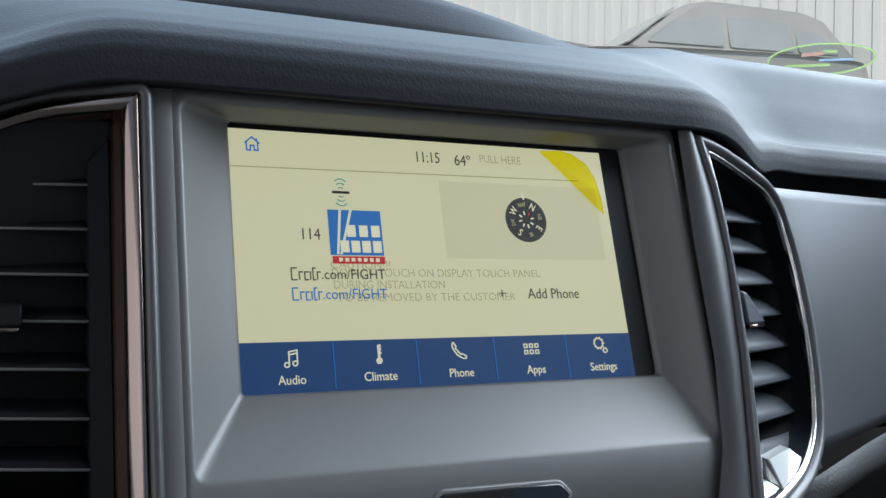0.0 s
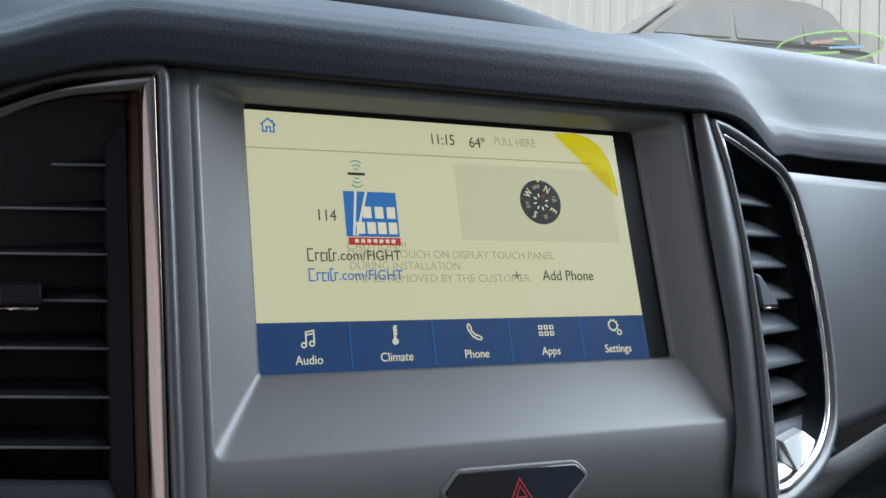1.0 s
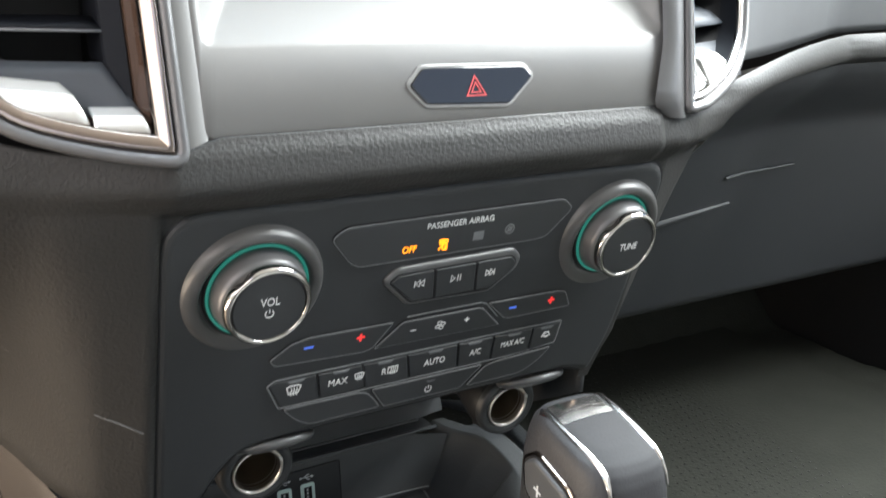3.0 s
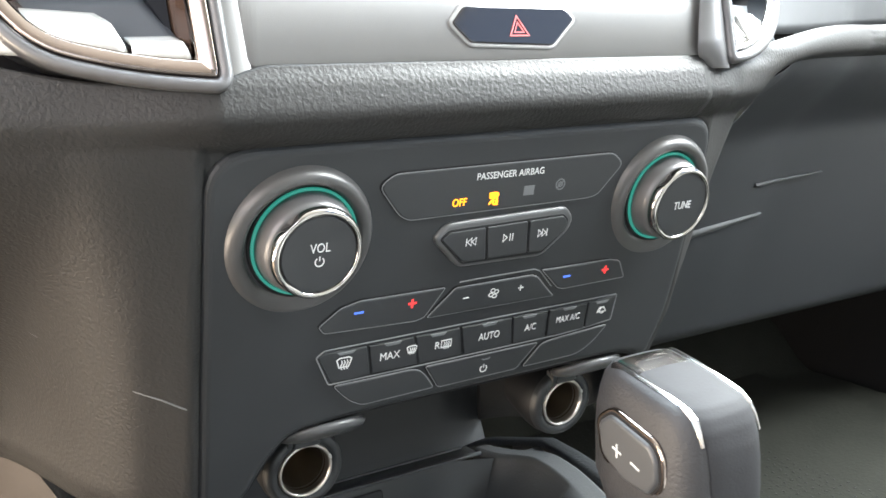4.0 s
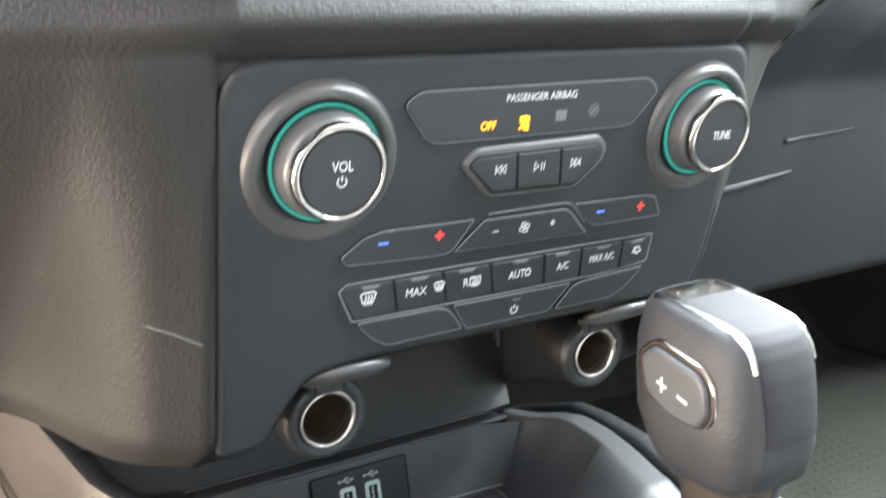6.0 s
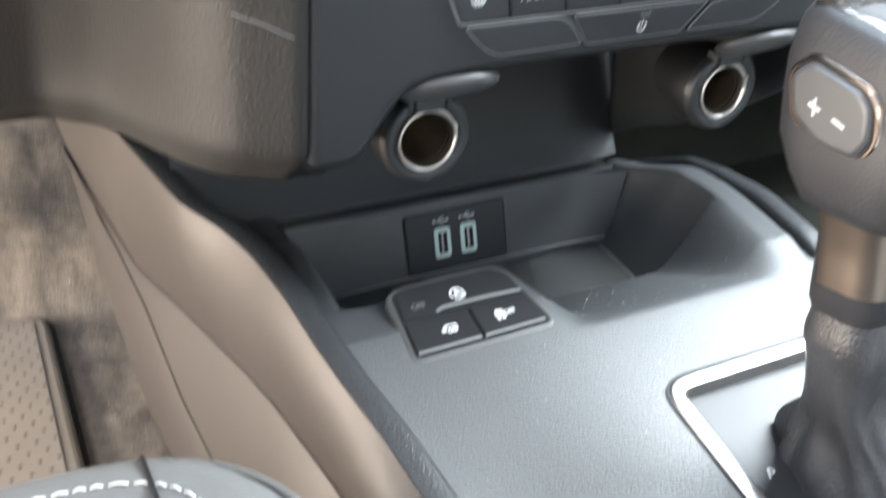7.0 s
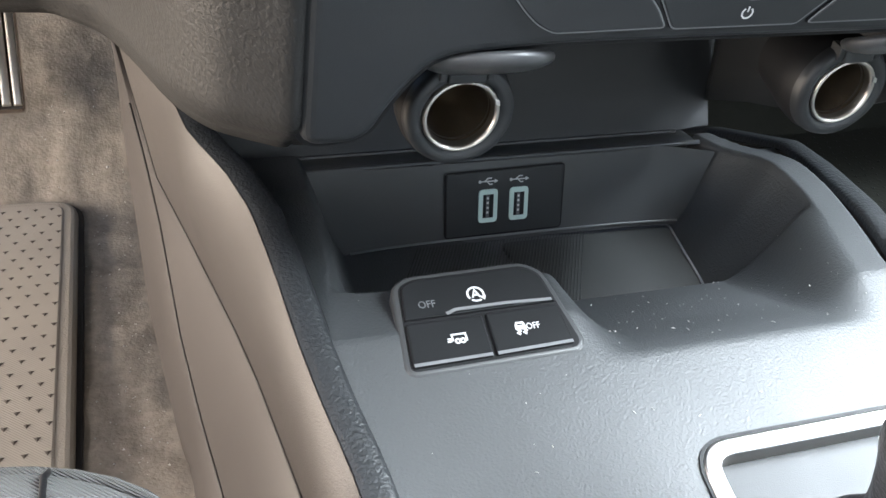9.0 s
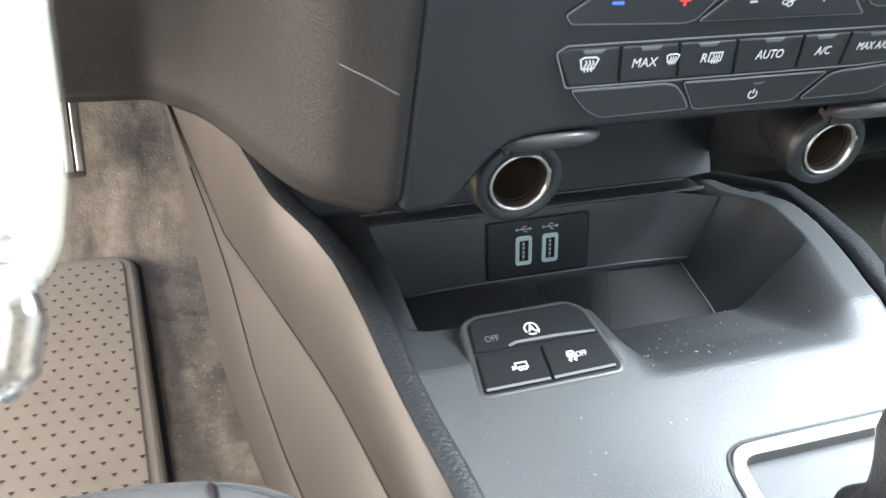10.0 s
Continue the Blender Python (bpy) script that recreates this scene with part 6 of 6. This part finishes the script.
pedal = thing("accelerator_pedal", (-0.257, 0.424, 0.807), "brushed metal accelerator pedal with upright ribs", "pedal")
PD = frame_at(-0.2575, 0.4095, 0.7795, 26.5)
plate("pad", rounded([(-0.0200, 0.0), (0.0180, 0.0), (0.0190, 0.095), (-0.0185, 0.095)], 0.003), PD, -0.008, 0.0, BROWNCHROME, pedal, soft=0.002)
for k in range(5):
    x = -0.0145 + 0.0072 * k
    plate("rib", rounded([(x - 0.0028, 0.004), (x + 0.0028, 0.004), (x + 0.0030, 0.093), (x - 0.0026, 0.093)], 0.0008), PD, -0.001, 0.0026, PEDALM, pedal, soft=0.0016, steps=3)
tube("arm", [(-0.257, 0.448, 0.85), (-0.257, 0.50, 0.93), (-0.257, 0.53, 1.02)], 0.008, BLACK, pedal)
# ---- driver seat ----
seat = thing("driver_seat", (-0.40, -0.35, 0.72), "grey cloth driver seat with pale double stitching", "seat")


def seat_loop(d, z, shrink=0.0):
    o = rounded([(-0.66, -0.62), (-0.160, -0.62), (-0.158, -0.016), (-0.66, -0.004)], [0.05, 0.05, 0.075, 0.05], 10)
    return [Vector((x + (-0.41 - x) * shrink, y + (-0.31 - y) * shrink, z)) for x, y in inset(o, d)]


loft("cushion", [seat_loop(0.012, 0.7000), seat_loop(0.004, 0.7700), seat_loop(0.0, 0.8250), seat_loop(0.0015, 0.8400), seat_loop(0.005, 0.8500), seat_loop(0.011, 0.8570), seat_loop(0.020, 0.8610), seat_loop(0.030, 0.8624), seat_loop(0.035, 0.8618), seat_loop(0.040, 0.8634), seat_loop(0.040, 0.8650, 0.3), seat_loop(0.040, 0.8620, 0.7), seat_loop(0.040, 0.8600, 0.95)], FABRIC, seat, "grey woven cushion", cap_last=True)
rim = seat_loop(0.004, 0.8505)
tube("piping", rim[9:] + rim[:9], 0.0018, FABRIC, seat, "raised seam piping", n=8)
for d, z in ((0.030, 0.8627), (0.040, 0.8637)):
    ring_pts = seat_loop(d, z)
    k = len(ring_pts)
    for i in range(k):
        a, b = ring_pts[i], ring_pts[(i + 1) % k]
        n = max(1, int((b - a).length / 0.0044))
        if a.y < -0.16 or b.y < -0.16 or a.x < -0.45:
            n = n if a.x > -0.60 and min(a.y, b.y) > -0.3 else 0
        for q in range(n):
            p0, p1 = a.lerp(b, (q + 0.12) / n), a.lerp(b, (q + 0.88) / n)
            if p0.x > -0.36 and p0.y > -0.14:
                tube("stitch", [p0, (p0 + p1) / 2 + Vector((0, 0, 0.0006)), p1], 0.00032, THREAD, seat, n=5)
tube("cushion_seam", [(-0.2035, -0.0160, 0.838), (-0.2030, -0.0225, 0.851), (-0.2025, -0.036, 0.8612), (-0.2025, -0.060, 0.8638), (-0.2020, -0.085, 0.8642)], 0.0009, BLACK, seat)
loft("backrest", [[Vector((x, y + z * -0.25, 0.84 + z)) for x, y in rounded([(-0.64, -0.66), (-0.17, -0.66), (-0.17, -0.54), (-0.64, -0.54)], 0.05, 6)] for z in (0.0, 0.3, 0.62)], FABRIC, seat, "grey woven backrest", cap_last=True)

# clear sleeve hanging below the column
tag = thing("clear_sleeve", (-0.25, -0.08, 1.0), "clear plastic sleeve hanging beside the steering column", "plastic sleeve")
o = rounded([(-0.060, -0.036), (-0.012, -0.036), (-0.0035, -0.028), (0.0, -0.010), (0.0, 0.03), (-0.004, 0.075), (-0.060, 0.075)], 0.006, 5)
TM = frame_at(-0.2278, -0.085, 1.002, 30)
SLEEVE = material("milky_sleeve", (0.62, 0.60, 0.53), 0.30, coat=0.5, patch=40)
sl = plate("sheet", o, TM, -0.0008, 0.0, SLEEVE, tag, "milky upper sheet", soft=0.0003, steps=1)
ribbons("welded_edge", [o + [o[0]]], 0.0024, TM, 0.0008, PVC, tag, "clear welded edge")
tube("hook", [TM @ Vector(p) for p in ((-0.012, -0.030, 0.001), (-0.011, -0.038, 0.002), (-0.013, -0.046, 0.002), (-0.017, -0.049, 0.001))], 0.0045, PVC, tag, "clear plastic hook")
tube("cord", [TM @ Vector((-0.03, 0.072, 0.001)), (-0.27, 0.02, 1.10), (-0.28, 0.06, 1.14)], 0.0008, WHITE, tag)
turned("eyelet", [(0.0030, -0.001), (0.0032, 0.0012), (0.0020, 0.0012), (0.0019, -0.001)], TM @ Matrix.Translation((-0.0125, -0.024, 0)), BRIGHT, tag, n=20, cap=False)

# ---- seen through the windscreen ----
wiper = thing("wiper", (0.5, 0.80, 1.35), "black windscreen wiper at rest", "wiper")
tube("blade", [(0.30, 0.62, 1.395), (0.40, 0.66, 1.375), (0.52, 0.71, 1.352)], 0.006, RUBBER, wiper)
tube("arm", [(0.28, 0.66, 1.400), (0.45, 0.72, 1.370)], 0.005, RUBBER, wiper)
sticker = thing("windscreen_sticker", (0.72, 0.51, 1.44), "oval green-edged sticker on the windscreen", "sticker")
sticker_o = arc(0, 0, 0.060, 0, 350, 35, 0.018)
SKM = look((0.72, 0.51, 1.437), (-0.17, -0.33, 1.2)) @ Matrix.Rotation(math.pi, 4, "Y")
GREEN = material("lime_green_print", (0.30, 0.42, 0.16), 0.5)
BLUEP = material("blue_print", (0.25, 0.34, 0.46), 0.5)
ORANGE = material("orange_print", (0.42, 0.24, 0.18), 0.5)
STICK = clear("milky_sticker", (0.75, 0.78, 0.75), 0.1, 0.3)
plate("disc", sticker_o, SKM, -0.0004, 0.0, STICK, sticker, soft=0.0001, steps=1)
ribbons("border", [sticker_o + [sticker_o[0]]], 0.0022, SKM, 0.0004, GREEN, sticker)
ribbons("bar", [[(-0.040, -0.006), (0.010, -0.007)]], 0.0030, SKM, 0.0004, GREEN, sticker)
ribbons("bar", [[(-0.002, -0.001), (0.036, -0.002)]], 0.0026, SKM, 0.0004, BLUEP, sticker)
ribbons("bar", [[(-0.022, 0.006), (0.004, 0.007)]], 0.0040, SKM, 0.0004, ORANGE, sticker)
ribbons("bar", [[(0.002, 0.009), (0.018, 0.008)]], 0.0030, SKM, 0.0004, GREEN, sticker)


def parked_car(at, yaw, paint):
    """A tall estate car: nose towards its +X."""
    car = thing("parked_car", at, "parked estate car with windscreen haze in its pale colours", "car", group="parked cars")
    m = Matrix.Translation(at) @ Matrix.Rotation(radians(yaw), 4, "Z")
    side = [(-2.25, 0.45), (-2.30, 0.75), (-2.22, 1.02), (-1.2, 1.06), (0.75, 1.02), (1.75, 0.96), (2.20, 0.80), (2.28, 0.50), (2.20, 0.32), (-2.15, 0.32)]
    loft("body", [[m @ Vector((x * k, w, z + (0 if k == 1 else 0.02))) for x, z in rounded(side, 0.10, 4)] for w, k in ((-0.86, 0.97), (-0.90, 1), (0.90, 1), (0.86, 0.97))], paint, car, cap_first=True, cap_last=True, smooth=False)
    top = [(-2.10, 1.03), (-1.72, 1.55), (-1.35, 1.66), (0.05, 1.70), (0.42, 1.62), (1.22, 1.02)]
    loft("cabin", [[m @ Vector((x, w * (1 if z < 1.3 else 0.86), z)) for x, z in rounded(top, 0.09, 4)] for w in (-0.85, 0.85)], paint, car, cap_first=True, cap_last=True, smooth=False)
    for s in (-1, 1):
        for name, pts in (("front_window", [(-0.12, 1.09), (0.98, 1.09), (0.36, 1.56), (-0.12, 1.60)]), ("rear_window", [(-1.15, 1.09), (-0.20, 1.09), (-0.20, 1.60), (-1.12, 1.57)]), ("quarter_window", [(-1.85, 1.10), (-1.22, 1.09), (-1.20, 1.56), (-1.52, 1.50)])):
            o = rounded(pts, 0.05, 3)
            loft(name, [[m @ Vector((x, s * ((0.85 if z < 1.3 else 0.85 - 0.12 * sm(z, 1.2, 1.4)) + d), z)) for x, z in o] for d in (0.0, 0.012)], CARGLASS, car, cap_last=True, smooth=False)
        for x in (-1.42, 1.38):
            wm = m @ Matrix.Translation((x, s * 0.72, 0.36)) @ Matrix.Rotation(radians(-90 * s), 4, "X")
            wheel = turned("wheel", [(0.30, 0.0), (0.36, 0.02), (0.36, 0.18), (0.30, 0.20), (0.23, 0.19)], wm, RUBBER, car)
            turned("rim", [(0.22, 0.17), (0.21, 0.20), (0.05, 0.205)], wm, BRIGHT, wheel, n=24)
    ws = [(0.47, 1.57), (1.16, 1.06)]
    loft("windscreen", [[m @ Vector((ws[i][0] + 0.03, w, ws[i][1] + 0.02)) for i, w in ((0, -0.68), (0, 0.68), (1, 0.78), (1, -0.78))], [m @ Vector((ws[i][0] + 0.05, w, ws[i][1] + 0.03)) for i, w in ((0, -0.68), (0, 0.68), (1, 0.78), (1, -0.78))]], CARGLASS, car, cap_last=True, smooth=False)
    for s in (-1, 1):
        turned("headlight", [(0.12, 0.0), (0.11, 0.06), (0.05, 0.09)], m @ Matrix.Translation((2.16, s * 0.66, 0.72)) @ Matrix.Rotation(radians(90), 4, "Y"), CARGLASS, car, n=16)
    return car


def ground_z(y):
    return 0.2 + max(0, y - 2.0) * 0.335


parked_car((8.37, 10.17, ground_z(10.17) - 0.1), 170, CARPAINT)
